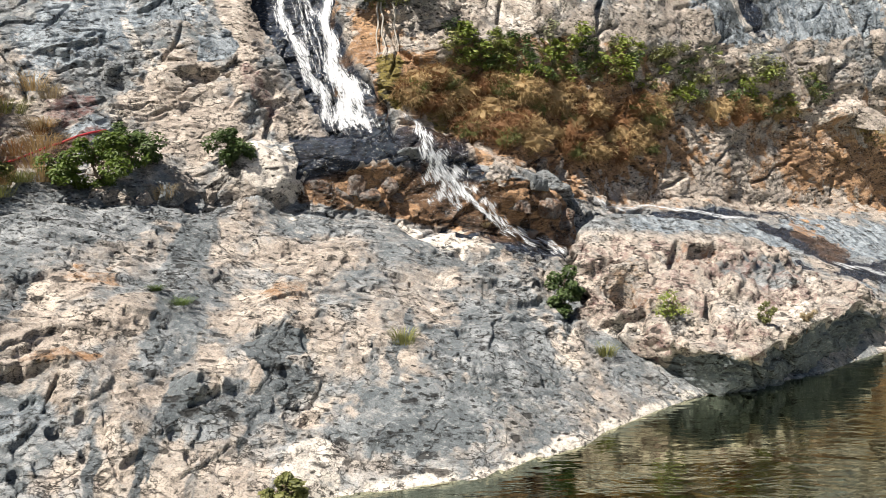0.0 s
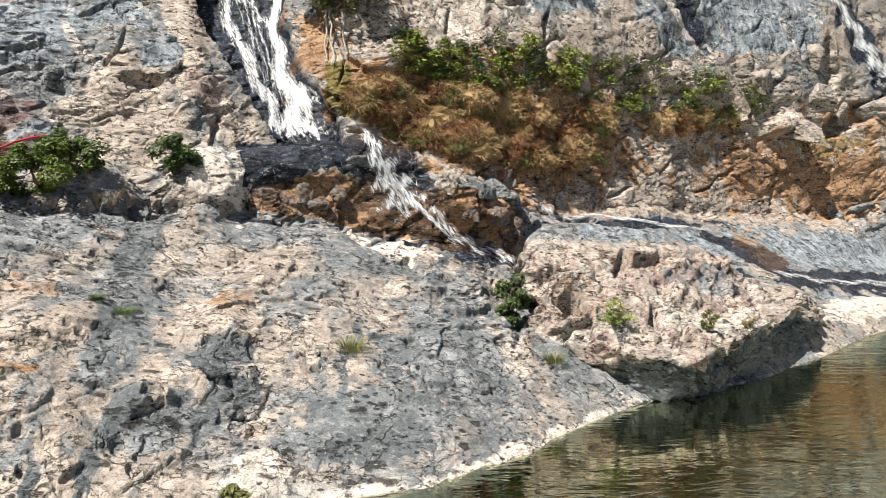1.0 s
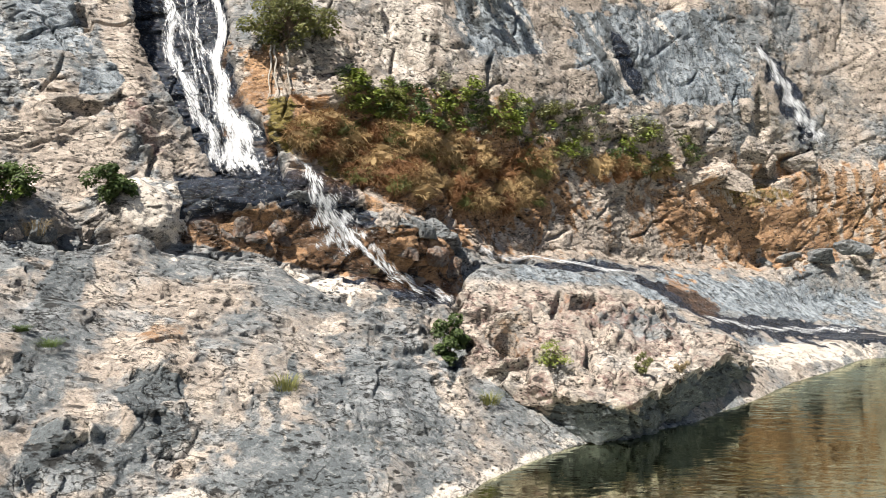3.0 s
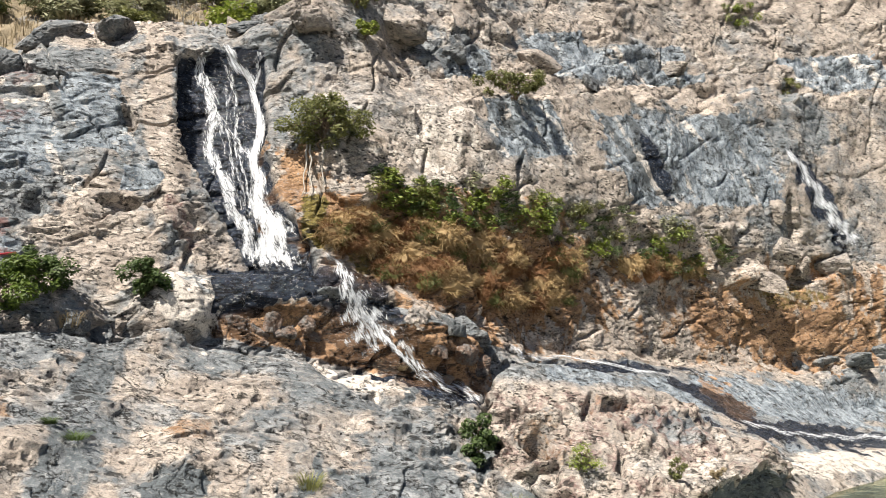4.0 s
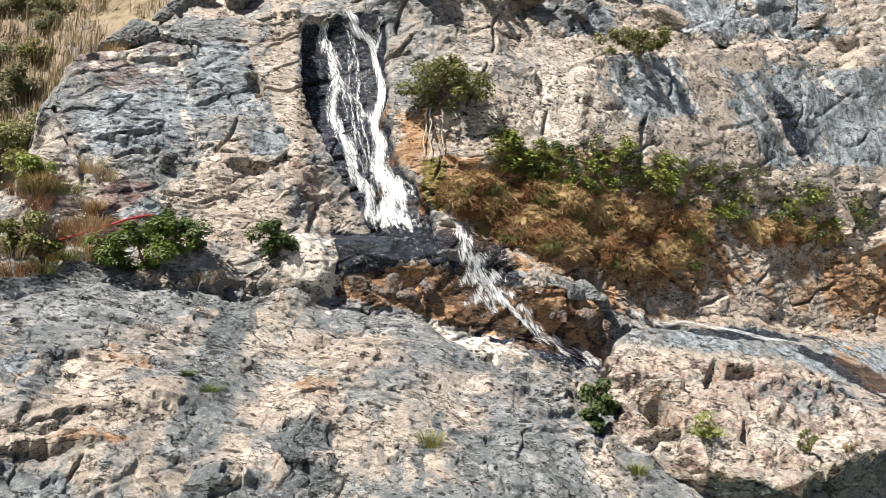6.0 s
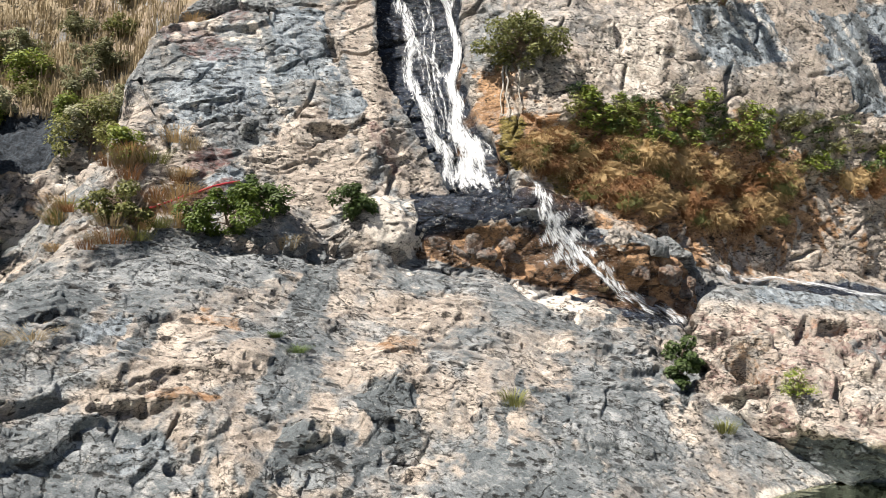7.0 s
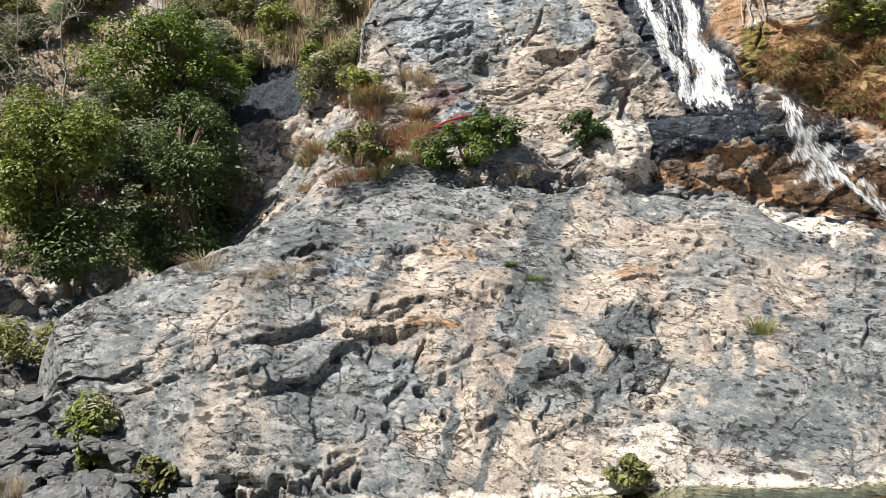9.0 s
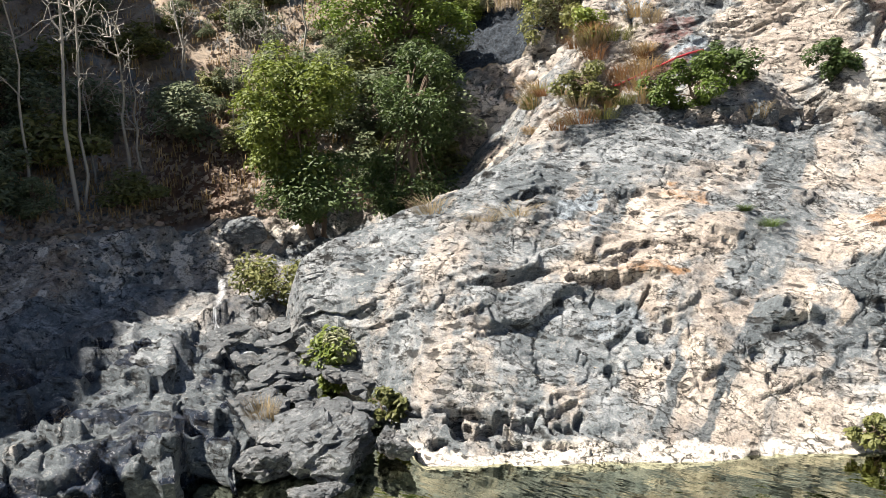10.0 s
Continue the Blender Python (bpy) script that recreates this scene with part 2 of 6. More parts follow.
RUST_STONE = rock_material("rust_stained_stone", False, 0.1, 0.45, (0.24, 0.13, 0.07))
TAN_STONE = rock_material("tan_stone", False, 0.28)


def soil_material():
    m, t, b = nodes_of("leaf_litter_soil")
    a = tex_noise(t, 0.7, 6, 0.65)
    c = tex_noise(t, 14.0, 6, 0.7)
    col = mixc(t, ramp(t, a, 0.35, 0.65), (0.15, 0.118, 0.09), (0.32, 0.26, 0.20))
    col = mixc(t, ramp(t, c, 0.5, 0.68), col, (0.30, 0.225, 0.15))
    at = put(t, "ShaderNodeAttribute")
    at.attribute_name = "tone"
    sep = t.nodes.new("ShaderNodeSeparateColor")
    t.links.new(at.outputs["Color"], sep.inputs[0])
    stone = mixc(t, ramp(t, a, 0.3, 0.7), (0.11, 0.125, 0.14), (0.27, 0.28, 0.28))
    stone = mixc(t, ramp(t, tex_noise(t, 1.2, 5, 0.6, (2.5, 2.5, 0.35)), 0.5, 0.62), stone, (0.42, 0.34, 0.26))
    col = mixc(t, sep.outputs[0], col, stone)
    col = mixc(t, sep.outputs[1], col, (0.27, 0.22, 0.145))
    col = mixc(t, sep.outputs[2], col, (0.12, 0.070, 0.048))
    # Alpha patch: dark damp colour that also stands in for shade.
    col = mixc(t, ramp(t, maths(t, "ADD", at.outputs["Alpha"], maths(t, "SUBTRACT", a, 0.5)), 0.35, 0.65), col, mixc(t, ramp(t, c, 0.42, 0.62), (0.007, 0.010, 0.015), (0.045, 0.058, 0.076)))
    t.links.new(col, b.inputs["Base Color"])
    b.inputs["Roughness"].default_value = 0.95
    bump(t, c, 0.9, 0.08, b)
    return m


SOIL = soil_material()


def leaf_material(name, low, high, dry=0.0, gloss=0.45):
    m, t, b = nodes_of(name)
    geo = t.nodes.new("ShaderNodeNewGeometry")
    col = mixc(t, geo.outputs["Random Per Island"], low, high)
    col = mixc(t, ramp(t, tex_noise(t, 1.3, 3), 0.4, 0.7, 0, 0.5), col, high)
    ob_r = t.nodes.new("ShaderNodeObjectInfo").outputs["Random"]
    col = mixc(t, ramp(t, ob_r, 0, 1, 0.0, 0.55), col, mixc(t, 0.5, low, (low[0] * 0.5, low[1] * 0.45, low[2] * 0.4)))
    t.links.new(col, b.inputs["Base Color"])
    b.inputs["Roughness"].default_value = gloss
    tr = t.nodes.new("ShaderNodeBsdfTranslucent")
    t.links.new(col, tr.inputs["Color"])
    mx = put(t, "ShaderNodeMixShader", Fac=0.32)
    t.links.new(b.outputs[0], mx.inputs[1])
    t.links.new(tr.outputs[0], mx.inputs[2])
    t.links.new(mx.outputs[0], t.nodes["Material Output"].inputs["Surface"])
    return m


LEAF_TREE = leaf_material("tree_leaf", (0.045, 0.085, 0.012), (0.17, 0.23, 0.03), gloss=0.6)
# Lit copy of the tree leaf, sunlight put into its colour.
LEAF_SUN = leaf_material("sunny_leaf", (0.080, 0.12, 0.018), (0.28, 0.32, 0.055), gloss=0.6)
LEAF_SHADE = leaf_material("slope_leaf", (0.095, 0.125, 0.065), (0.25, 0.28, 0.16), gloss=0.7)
LEAF_GREY = leaf_material("grey_green_leaf", (0.095, 0.105, 0.045), (0.33, 0.33, 0.19), gloss=0.7)
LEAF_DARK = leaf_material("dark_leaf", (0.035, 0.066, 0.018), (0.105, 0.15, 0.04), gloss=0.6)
LEAF_BRIGHT = leaf_material("bright_leaf", (0.080, 0.13, 0.016), (0.32, 0.36, 0.07), gloss=0.55)
LEAF_OLIVE = leaf_material("olive_leaf", (0.070, 0.085, 0.022), (0.27, 0.27, 0.09), gloss=0.6)
LEAF_DRY = leaf_material("dry_fern", (0.20, 0.125, 0.055), (0.58, 0.43, 0.22), gloss=0.8)
LEAF_RUST = leaf_material("brown_fern", (0.12, 0.06, 0.026), (0.36, 0.19, 0.085), gloss=0.8)
LEAF_STRAW = leaf_material("straw", (0.15, 0.115, 0.065), (0.42, 0.34, 0.21), gloss=0.8)
LEAF_LITTER = leaf_material("fallen_leaf", (0.14, 0.10, 0.075), (0.46, 0.37, 0.29), gloss=0.9)
LEAF_PALE = leaf_material("pale_leaf", (0.16, 0.18, 0.09), (0.45, 0.44, 0.30), gloss=0.7)


def bark_material(name, low, high):
    m, t, b = nodes_of(name)
    n = tex_noise(t, 6.0, 6, 0.65, (4, 4, 0.6))
    t.links.new(mixc(t, n, low, high), b.inputs["Base Color"])
    b.inputs["Roughness"].default_value = 0.9
    bump(t, n, 0.6, 0.02, b)
    return m


BARK = bark_material("brown_bark", (0.07, 0.045, 0.03), (0.20, 0.15, 0.11))
BARK_GREY = bark_material("grey_bark", (0.15, 0.135, 0.115), (0.33, 0.31, 0.27))
BARK_PALE = bark_material("pale_bark", (0.22, 0.20, 0.17), (0.46, 0.43, 0.38))


def pool_material():
    m, t, b = nodes_of("pool_water")
    out = t.nodes["Material Output"]
    at = put(t, "ShaderNodeAttribute")
    at.attribute_name = "tone"
    sep = t.nodes.new("ShaderNodeSeparateColor")
    t.links.new(at.outputs["Color"], sep.inputs[0])
    murk = put(t, "ShaderNodeBsdfDiffuse")
    t.links.new(mixc(t, tex_noise(t, 0.35, 3), (0.008, 0.014, 0.006), (0.016, 0.021, 0.009)), murk.inputs["Color"])
    clear = put(t, "ShaderNodeBsdfTransparent")
    clear.inputs["Color"].default_value = (0.72, 0.55, 0.36, 1)
    body = t.nodes.new("ShaderNodeMixShader")
    t.links.new(sep.outputs[0], body.inputs[0])
    t.links.new(clear.outputs[0], body.inputs[1])
    t.links.new(murk.outputs[0], body.inputs[2])
    gl = put(t, "ShaderNodeBsdfGlossy", Roughness=0.03)
    gl.inputs["Color"].default_value = (0.58, 0.61, 0.47, 1)
    fr = put(t, "ShaderNodeFresnel", IOR=1.33)
    bp = put(t, "ShaderNodeBump", Strength=0.24, Distance=0.05)
    w = maths(t, "ADD", tex_noise(t, 1.5, 3, 0.5, (0.55, 1.6, 1), 0.8), maths(t, "MULTIPLY", tex_noise(t, 6.0, 2, 0.5, (0.5, 1.5, 1)), 0.25))
    t.links.new(w, bp.inputs["Height"])
    for n in (gl, fr):
        t.links.new(bp.outputs[0], n.inputs["Normal"])
    mx = t.nodes.new("ShaderNodeMixShader")
    t.links.new(fr.outputs[0], mx.inputs[0])
    t.links.new(body.outputs[0], mx.inputs[1])
    t.links.new(gl.outputs[0], mx.inputs[2])
    t.links.new(mx.outputs[0], out.inputs["Surface"])
    return m


POOL = pool_material()


def foam_material(name, cover):
    """White falling water: streaks of foam with gaps between; UV runs along and across the flow."""
    m, t, b = nodes_of(name)
    uv = t.nodes.new("ShaderNodeTexCoord").outputs["UV"]
    mp = put(t, "ShaderNodeMapping")
    mp.inputs["Scale"].default_value = (9.0, 1.9, 1)
    t.links.new(uv, mp.inputs[0])
    n = put(t, "ShaderNodeTexNoise", Scale=2.2, Detail=8.0, Roughness=0.72, Distortion=0.9)
    t.links.new(mp.outputs[0], n.inputs["Vector"])
    at = put(t, "ShaderNodeAttribute")
    at.attribute_name = "tone"
    sep = t.nodes.new("ShaderNodeSeparateColor")
    t.links.new(at.outputs["Color"], sep.inputs[0])
    a = maths(t, "ADD", n.outputs["Fac"], maths(t, "SUBTRACT", maths(t, "MULTIPLY", sep.outputs[0], 0.55), cover))
    alpha = ramp(t, a, 0.44, 0.74)
    b.inputs["Base Color"].default_value = (0.86, 0.89, 0.92, 1)
    b.inputs["Roughness"].default_value = 0.35
    t.links.new(alpha, b.inputs["Alpha"])
    bump(t, n.outputs["Fac"], 0.8, 0.05, b)
    return m


FOAM = foam_material("falling_water", 0.22)


# ---- rock face ----
def line(stations, b):
    """Distance and height along one break line of the rock, from stations of (bearing, distance, rise)."""
    s = sorted(stations)
    sb = np.array([q[0] for q in s])
    sr = np.array([q[1] for q in s])
    sz = EYE[2] + sr * np.tan(np.radians([q[2] for q in s]))
    return np.interp(b, sb, sr), np.interp(b, sb, sz)


def blur_cols(a, w):
    k = np.hanning(2 * w + 3)[1:-1]
    k /= k.sum()
    return np.convolve(np.pad(a, w, mode="edge"), k, "valid")


def normals_of(pos):
    du = np.gradient(pos, axis=1)
    dv = np.gradient(pos, axis=0)
    n = np.cross(du, dv)
    return n / np.maximum(np.linalg.norm(n, axis=-1, keepdims=True), 1e-9)


SHORE = [(60, 14.5), (52, 13.2), (49, 12.5), (46.5, 11.4), (43.5, 10.0), (40.5, 8.8), (31, 8.7), (21, 9.0), (12.4, 9.5), (3, 10.0), (-3.2, 10.3), (-9.4, 11.8), (-16.5, 14.5),
         (-24.4, 17.1), (-28.1, 20.1), (-32.4, 25.3), (-34, 28), (-46, 36)]
SLAB_TOP = [(60, 15, -19), (52, 13.6, -18), (49.6, 13.0, -15), (48.2, 12.6, -10.5), (46, 12.4, -9.2), (41.6, 12.6, -7.6), (35, 13.2, -5.2), (28.3, 14, -4.1),
            (22, 14.6, -2.9), (12.9, 15.6, -3.3), (9.1, 16, -3.6), (2.5, 16.6, -4.2), (-4.7, 17.2, -5.6), (-8.2, 17.6, -6.8),
            (-10, 17.6, -8), (-16, 18.5, -8.5), (-23, 21, -8.2), (-27, 22.5, -8.5), (-31.6, 29, -6.9), (-34, 31, -6.4), (-46, 38, -5.6)]
FOOT = [(60, 15.5, -19), (52, 14.2, -18), (49.6, 13.8, -15.5), (47.9, 13.6, -11.5), (41.6, 14.2, -9), (35, 14.3, -6), (31.7, 14.6, -4.6), (28.3, 14.8, -4.0),
        (22, 15.3, -3.0), (12.9, 16.1, -3.3), (9.1, 16.4, -3.7), (2.5, 17.0, -4.3), (-4.7, 17.8, -5.4), (-8.2, 18.3, -6.5),
        (-12, 19.5, -5.5), (-18, 22, -4.8), (-23, 24.5, -5.2), (-27, 27, -5.4), (-31.6, 32, -5.0), (-34, 34, -4.6), (-46, 40, -4.2)]
TIER = [(60, 16, -19), (52, 15, -18), (47.9, 15, -12.5), (41, 15.5, -9.5), (35, 15.2, -6), (34, 15.3, -4.9), (31.7, 15.4, -2.6),
        (29, 15.6, -0.8), (22, 15.9, -0.2), (17, 16.3, -0.4), (12.6, 16.6, 0), (9.5, 17, 0.9), (6, 17.2, 1.3), (1.7, 17.6, 1.3),
        (-4.4, 18.1, 0), (-9.5, 20.1, -2.6), (-13.4, 21.9, -2.7), (-18, 24.3, -2.9), (-23, 27.3, -3.0), (-28, 30.8, -2.7), (-33, 34.3, -1.8), (-46, 41.3, -1.5)]
BACK = [(60, 15, -19), (41, 16.2, -9.5), (34, 15.7, -4.9), (31.7, 15.8, -2.4), (29, 16, -0.6), (22, 16.5, 0.3), (17, 16.8, 0.6), (12.6, 17.1, 0.9),
        (9.5, 17.6, 1.3), (6, 18.1, 1.5), (1.7, 18.5, 2.0), (-4.4, 18.8, 0.3), (-9.5, 20.4, -2.3), (-13.4, 22.2, -2.5), (-18, 24.5, -2.7),
        (-23, 27.5, -2.8), (-28, 31, -2.5), (-33, 34.5, -1.6), (-46, 41.5, -1.3)]
WALL = [(60, 16, -19), (41, 16.8, -9.5), (34, 16, -4.7), (31.7, 16.2, -1.9), (29, 16.7, 1.2), (26.5, 17.6, 4), (22, 17.8, 5), (17, 18, 5.5),
        (12.6, 18.3, 6), (11, 18.7, 6.5), (7, 18.9, 6.5), (5, 19, 6), (3.5, 18.6, 5.5), (1, 18.9, 5), (-4.4, 19.6, 4), (-9.5, 21.3, 3),
        (-13.4, 23, 2.5), (-18, 25.2, 2.2), (-23, 28.2, 2.2), (-28, 31.6, 2.5), (-33, 34.6, 3), (-46, 41.6, 3)]
LIP = [(60, 16.5, -19), (41, 17.5, -9.4), (34, 16.4, -4.4), (31.7, 16.6, -1.3), (29, 17.2, 1.9), (27.5, 18.4, 7), (22, 19, 9), (17, 19.2, 9.5),
       (13, 19.4, 10), (11.5, 19.9, 10), (7.2, 20, 10), (5.5, 19.4, 8.5), (3.1, 19, 7.7), (-0.3, 19.1, 7.3), (-6, 20.4, 8.6), (-11.7, 22.6, 7.7),
       (-17, 25.2, 7.0), (-21.8, 28, 6.5), (-27.2, 31.5, 7.5), (-31, 34.3, 4.9), (-36, 37.6, 5), (-46, 42.5, 6)]
CREST = [(60, 17, -19), (41, 18, -9.2), (34, 16.8, -4.2), (31.7, 17, -0.9), (29, 17.8, 2.6), (28.6, 18.4, 7.1), (27.7, 19.4, 8.9), (26.4, 20, 10.7),
         (23.6, 20.6, 12.3), (19.9, 20.8, 14.5), (14.5, 21, 15.2), (9.8, 21, 15.9), (7.3, 21, 17), (5.2, 21.5, 18.6), (4.2, 22, 20.6), (3, 22.8, 22),
         (0, 24, 23), (-6, 26, 25), (-17, 31, 25), (-27, 37, 25), (-46, 48, 25)]

NB = 1080
B_FIRST, B_LAST = 54.0, -37.5
B = np.linspace(B_FIRST, B_LAST, NB)
sh = np.interp(B, [q[0] for q in sorted(SHORE)], [q[1] for q in sorted(SHORE)])
tr_, tz_ = line(SLAB_TOP, B)
frame_lines = [(sh - 1.4, sh * 0 - 1.1), (sh, sh * 0.0), (sh + 0.55 * (tr_ - sh) - 0.25, 0.55 * tz_ + 0.18), (tr_, tz_)]
frame_lines += [line(s, B) for s in (FOOT, TIER, BACK, WALL, LIP, CREST)]
cr_, cz_ = frame_lines[-1]
frame_lines += [(cr_ + 2.6, cz_ + 0.35 + 1.0 * smooth(25, 20, B) * smooth(4, 7, B)), (cr_ + 40, cz_ + 2.0)]
frame_lines = [(blur_cols(r, 5), blur_cols(z, 5)) for r, z in frame_lines]
SEG = [14, 120, 140, 36, 66, 18, 96, 96, 160, 24, 14]
rr, zz = [], []
for (r0, z0), (r1, z1), n in zip(frame_lines[:-1], frame_lines[1:], SEG):
    for k in range(n):
        rr.append(r0 + (r1 - r0) * k / n)
        zz.append(z0 + (z1 - z0) * k / n)
rr, zz = np.array(rr), np.array(zz)
for _ in range(10):
    rr[1:-1] = (rr[:-2] + 2 * rr[1:-1] + rr[2:]) / 4
    zz[1:-1] = (zz[:-2] + 2 * zz[1:-1] + zz[2:]) / 4
NR = len(rr)
base = polar(np.broadcast_to(B, rr.shape), rr, zz)
nrm = normals_of(base)
AZ = np.broadcast_to(B, rr.shape).ravel()
EL = np.degrees(np.arctan2(zz - EYE[2], rr)).ravel()
ROW = np.repeat(np.arange(NR), NB)
R_TOP, R_TIER, R_LIP, R_CREST = sum(SEG[:3]), sum(SEG[:5]), sum(SEG[:8]), sum(SEG[:9])
flat = base.reshape(-1, 3).astype(np.float32)
wob1 = fbm(flat * 1.6, 11, 4)
wob2 = fbm(flat * 5.0, 17, 3)


def oval(b, e, rb, re, turn=0.0, ragged=0.35):
    """0..1 over a ragged oval on the rock: its middle, half sizes in degrees, and lean."""
    c, s = math.cos(radians(turn)), math.sin(radians(turn))
    x, y = -(AZ - b), EL - e
    d = np.hypot((x * c + y * s) / rb, (-x * s + y * c) / re)
    return smooth(1.15, 0.7, d + ragged * wob1 + 0.5 * ragged * wob2)


fl_b = np.interp(EL, [1.5, 3, 5.8, 9.4, 14.7, 16], [7.2, 8.0, 10.1, 12.2, 13.0, 12.6])
fr_b = np.interp(EL, [1.7, 3.5, 6.1, 9.7, 15.9], [3.2, 3.7, 5.7, 7.1, 7.4])
channel = smooth(0.05, -0.25, AZ - fl_b + 0.12 * wob2) * smooth(-0.3, 0.3, AZ - fr_b + 0.2 * wob1) * smooth(0.6, 1.6, EL) * smooth(16.3, 15.7, EL)
channel *= (ROW >= R_TIER) & (ROW < R_CREST + 2)
channel *= smooth(0.2, -0.2, EL - np.interp(AZ, [7.2, 10, 12.1, 13], [16.6, 16.0, 15.2, 14.6]) + 0.5 * wob1)

# relief: swells, parted plates, pits, scarps, cracks, grain
tilt = Matrix.Rotation(radians(20), 3, "Y") @ Matrix.Rotation(radians(14), 3, "X")
turned = flat @ np.array(tilt, dtype=np.float32).T
swell = fbm(flat * 0.42, 3, 3)
warp = np.stack([fbm(flat * 0.8, q, 2) for q in (5, 6, 8)], 1)
fine_warp = np.stack([fbm(flat * 4.0, q, 2) for q in (9, 10, 12)], 1)


def plates(stretch, seed, bend, groove, lean):
    """Slabs of rock parted by worn grooves, each at a height and lean of its own."""
    f1, f2, ident, off = cells(turned * np.array(stretch, np.float32) + bend * warp + 0.05 * fine_warp, seed)
    edge = smooth(0.0, groove, f2 - f1)
    a = ident * 57.0 % 1.0 * 6.283
    return ((ident - 0.5) + lean * (off[:, 0] * np.cos(a) + off[:, 2] * np.sin(a))) * edge, edge


def pits(stretch, seed, bend, share, crowd_scale):
    """Scattered short angular hollows, crowded here and there."""
    f1, f2, ident, _off = cells(turned * np.array(stretch, np.float32) + bend * warp + 0.15 * fine_warp, seed)
    crowd = fbm(flat * crowd_scale, seed + 4, 3)
    return smooth(share, share + 0.01, ident + 0.16 * crowd) * smooth(0.02, 0.20, f2 - f1)


def scarps(rate, seed, bend):
    """Sheets peeling off one over the other: a short steep edge, then a long gentle run."""
    f = (turned[:, 2] * rate + bend * fbm(turned * np.array([0.3, 0.7, 0.7], np.float32), seed, 2)) % 1.0
    return np.where(f < 0.06, f / 0.06, (1 - f) / 0.94) * smooth(0.0, 0.35, fbm(flat * 0.7, seed + 5, 3))


on_slab = (ROW < R_TOP).astype(np.float32)
rugged = 0.25 + 0.75 * smooth(-0.15, 0.45, fbm(flat * 0.5, 51, 3))
rugged = rugged * (1.35 - 0.45 * on_slab) * (1 - 0.7 * smooth(2, -3, AZ) * smooth(7.2, 8.2, EL) * smooth(13.8, 13.2, EL))
big, edge_big = plates((0.40, 0.9, 1.2), 21, 0.25, 0.07, 0.9)
med, edge_med = plates((1.0, 2.0, 2.8), 31, 0.25, 0.09, 0.9)
small, edge_small = plates((2.8, 5.0, 6.5), 37, 0.3, 0.12, 0.9)
disp = 0.15 * swell + 0.05 * warp[:, 0] + 0.013 * wob1 + 0.004 * wob2
disp = disp + rugged * (0.14 * big + 0.050 * med + 0.016 * small)
disp = disp - rugged * (0.030 * (1 - edge_big) + 0.018 * (1 - edge_med))
disp -= (0.10 * pits((1.5, 4.0, 6.0), 41, 0.3, 0.985, 0.8) + 0.05 * pits((3.2, 7.0, 10.0), 43, 0.3, 0.965, 1.0)) * (0.55 + 0.45 * on_slab)
disp += (0.070 * scarps(1.1, 571, 1.2) + 0.030 * scarps(2.9, 577, 1.4)) * (1 - 0.4 * (ROW > R_TIER)) * smooth(46, 36, AZ)
disp += 0.006 * fbm(turned * np.array([4.0, 7.0, 10.0], np.float32), 55, 3) * (0.6 + 0.4 * on_slab)


def cracks(stretch, seed, width, depth):
    n = fbm(turned * np.array(stretch, np.float32), seed, 3)
    keep = smooth(0.0, 0.3, fbm(flat * 0.7, seed + 40, 3))
    return depth * keep * smooth(width, 0.0, np.abs(n))


def joint_set(way, spacing, width, depth, seed):
    """Straight parallel cracks, broken off here and there."""
    w = np.array(way, np.float32)
    d = flat @ (w / np.linalg.norm(w)) + 0.10 * fbm(flat * 1.2, seed, 2) + 0.5 * fbm(flat * 0.25, seed + 3, 2)
    d = np.abs((d / spacing) % 1.0 - 0.5) * spacing
    return depth * smooth(width, 0.25 * width, d) * smooth(0.05, 0.25, fbm(flat * 0.6, seed + 9, 3))


disp -= (joint_set((1, 0.3, 0.75), 1.7, 0.06, 0.16, 601) + joint_set((-0.5, 0.2, 1), 1.3, 0.055, 0.14, 611) + joint_set((1, 0.1, -0.35), 2.3, 0.06, 0.14, 621)) * (ROW > R_TIER)
disp -= cracks((0.35, 0.9, 1.6), 501, 0.028, 0.06) + cracks((1.0, 0.9, 0.4), 511, 0.03, 0.045) + cracks((0.9, 1.2, 1.1), 521, 0.022, 0.05)
in_fall = channel
disp = disp * (1 - 0.4 * in_fall) - 0.45 * in_fall * smooth(16.5, 14.0, EL)
shelf = smooth(-9, -13, AZ) * smooth(-2.8, -3.6, EL)
disp *= (1 - 0.65 * shelf) * (1 - 0.45 * smooth(37, 43, AZ))
near_water = smooth(1.2, 0.0, zz.ravel())
disp *= 1 - 0.55 * near_water


def dent(b, e, rb, re, turn, depth):
    global disp
    c, s = math.cos(radians(turn)), math.sin(radians(turn))
    x, y = -(AZ - b), EL - e
    d = np.hypot((x * c + y * s) / rb, (-x * s + y * c) / re)
    disp = disp - depth * smooth(1.2, 0.75, d + 0.40 * wob1 + 0.25 * wob2)


shelf_edge = fbm(flat * 0.3, 57, 3)
disp = disp - 0.55 * smooth(13.5, 14.1, EL + 1.3 * shelf_edge + 0.4 * wob1 + 0.03 * AZ) * smooth(1, -3, AZ) - 0.4 * smooth(17.3, 17.8, EL + 1.5 * shelf_edge + 0.5 * wob1 - 0.05 * AZ) * smooth(1, -3, AZ)


smooth_block = np.maximum(oval(12.2, -1.2, 2.6, 2.3, 0, .2), .35 * oval(5.6, 0.2, 4.6, 1.5, 0, .2))
disp *= 1 - .8 * smooth_block


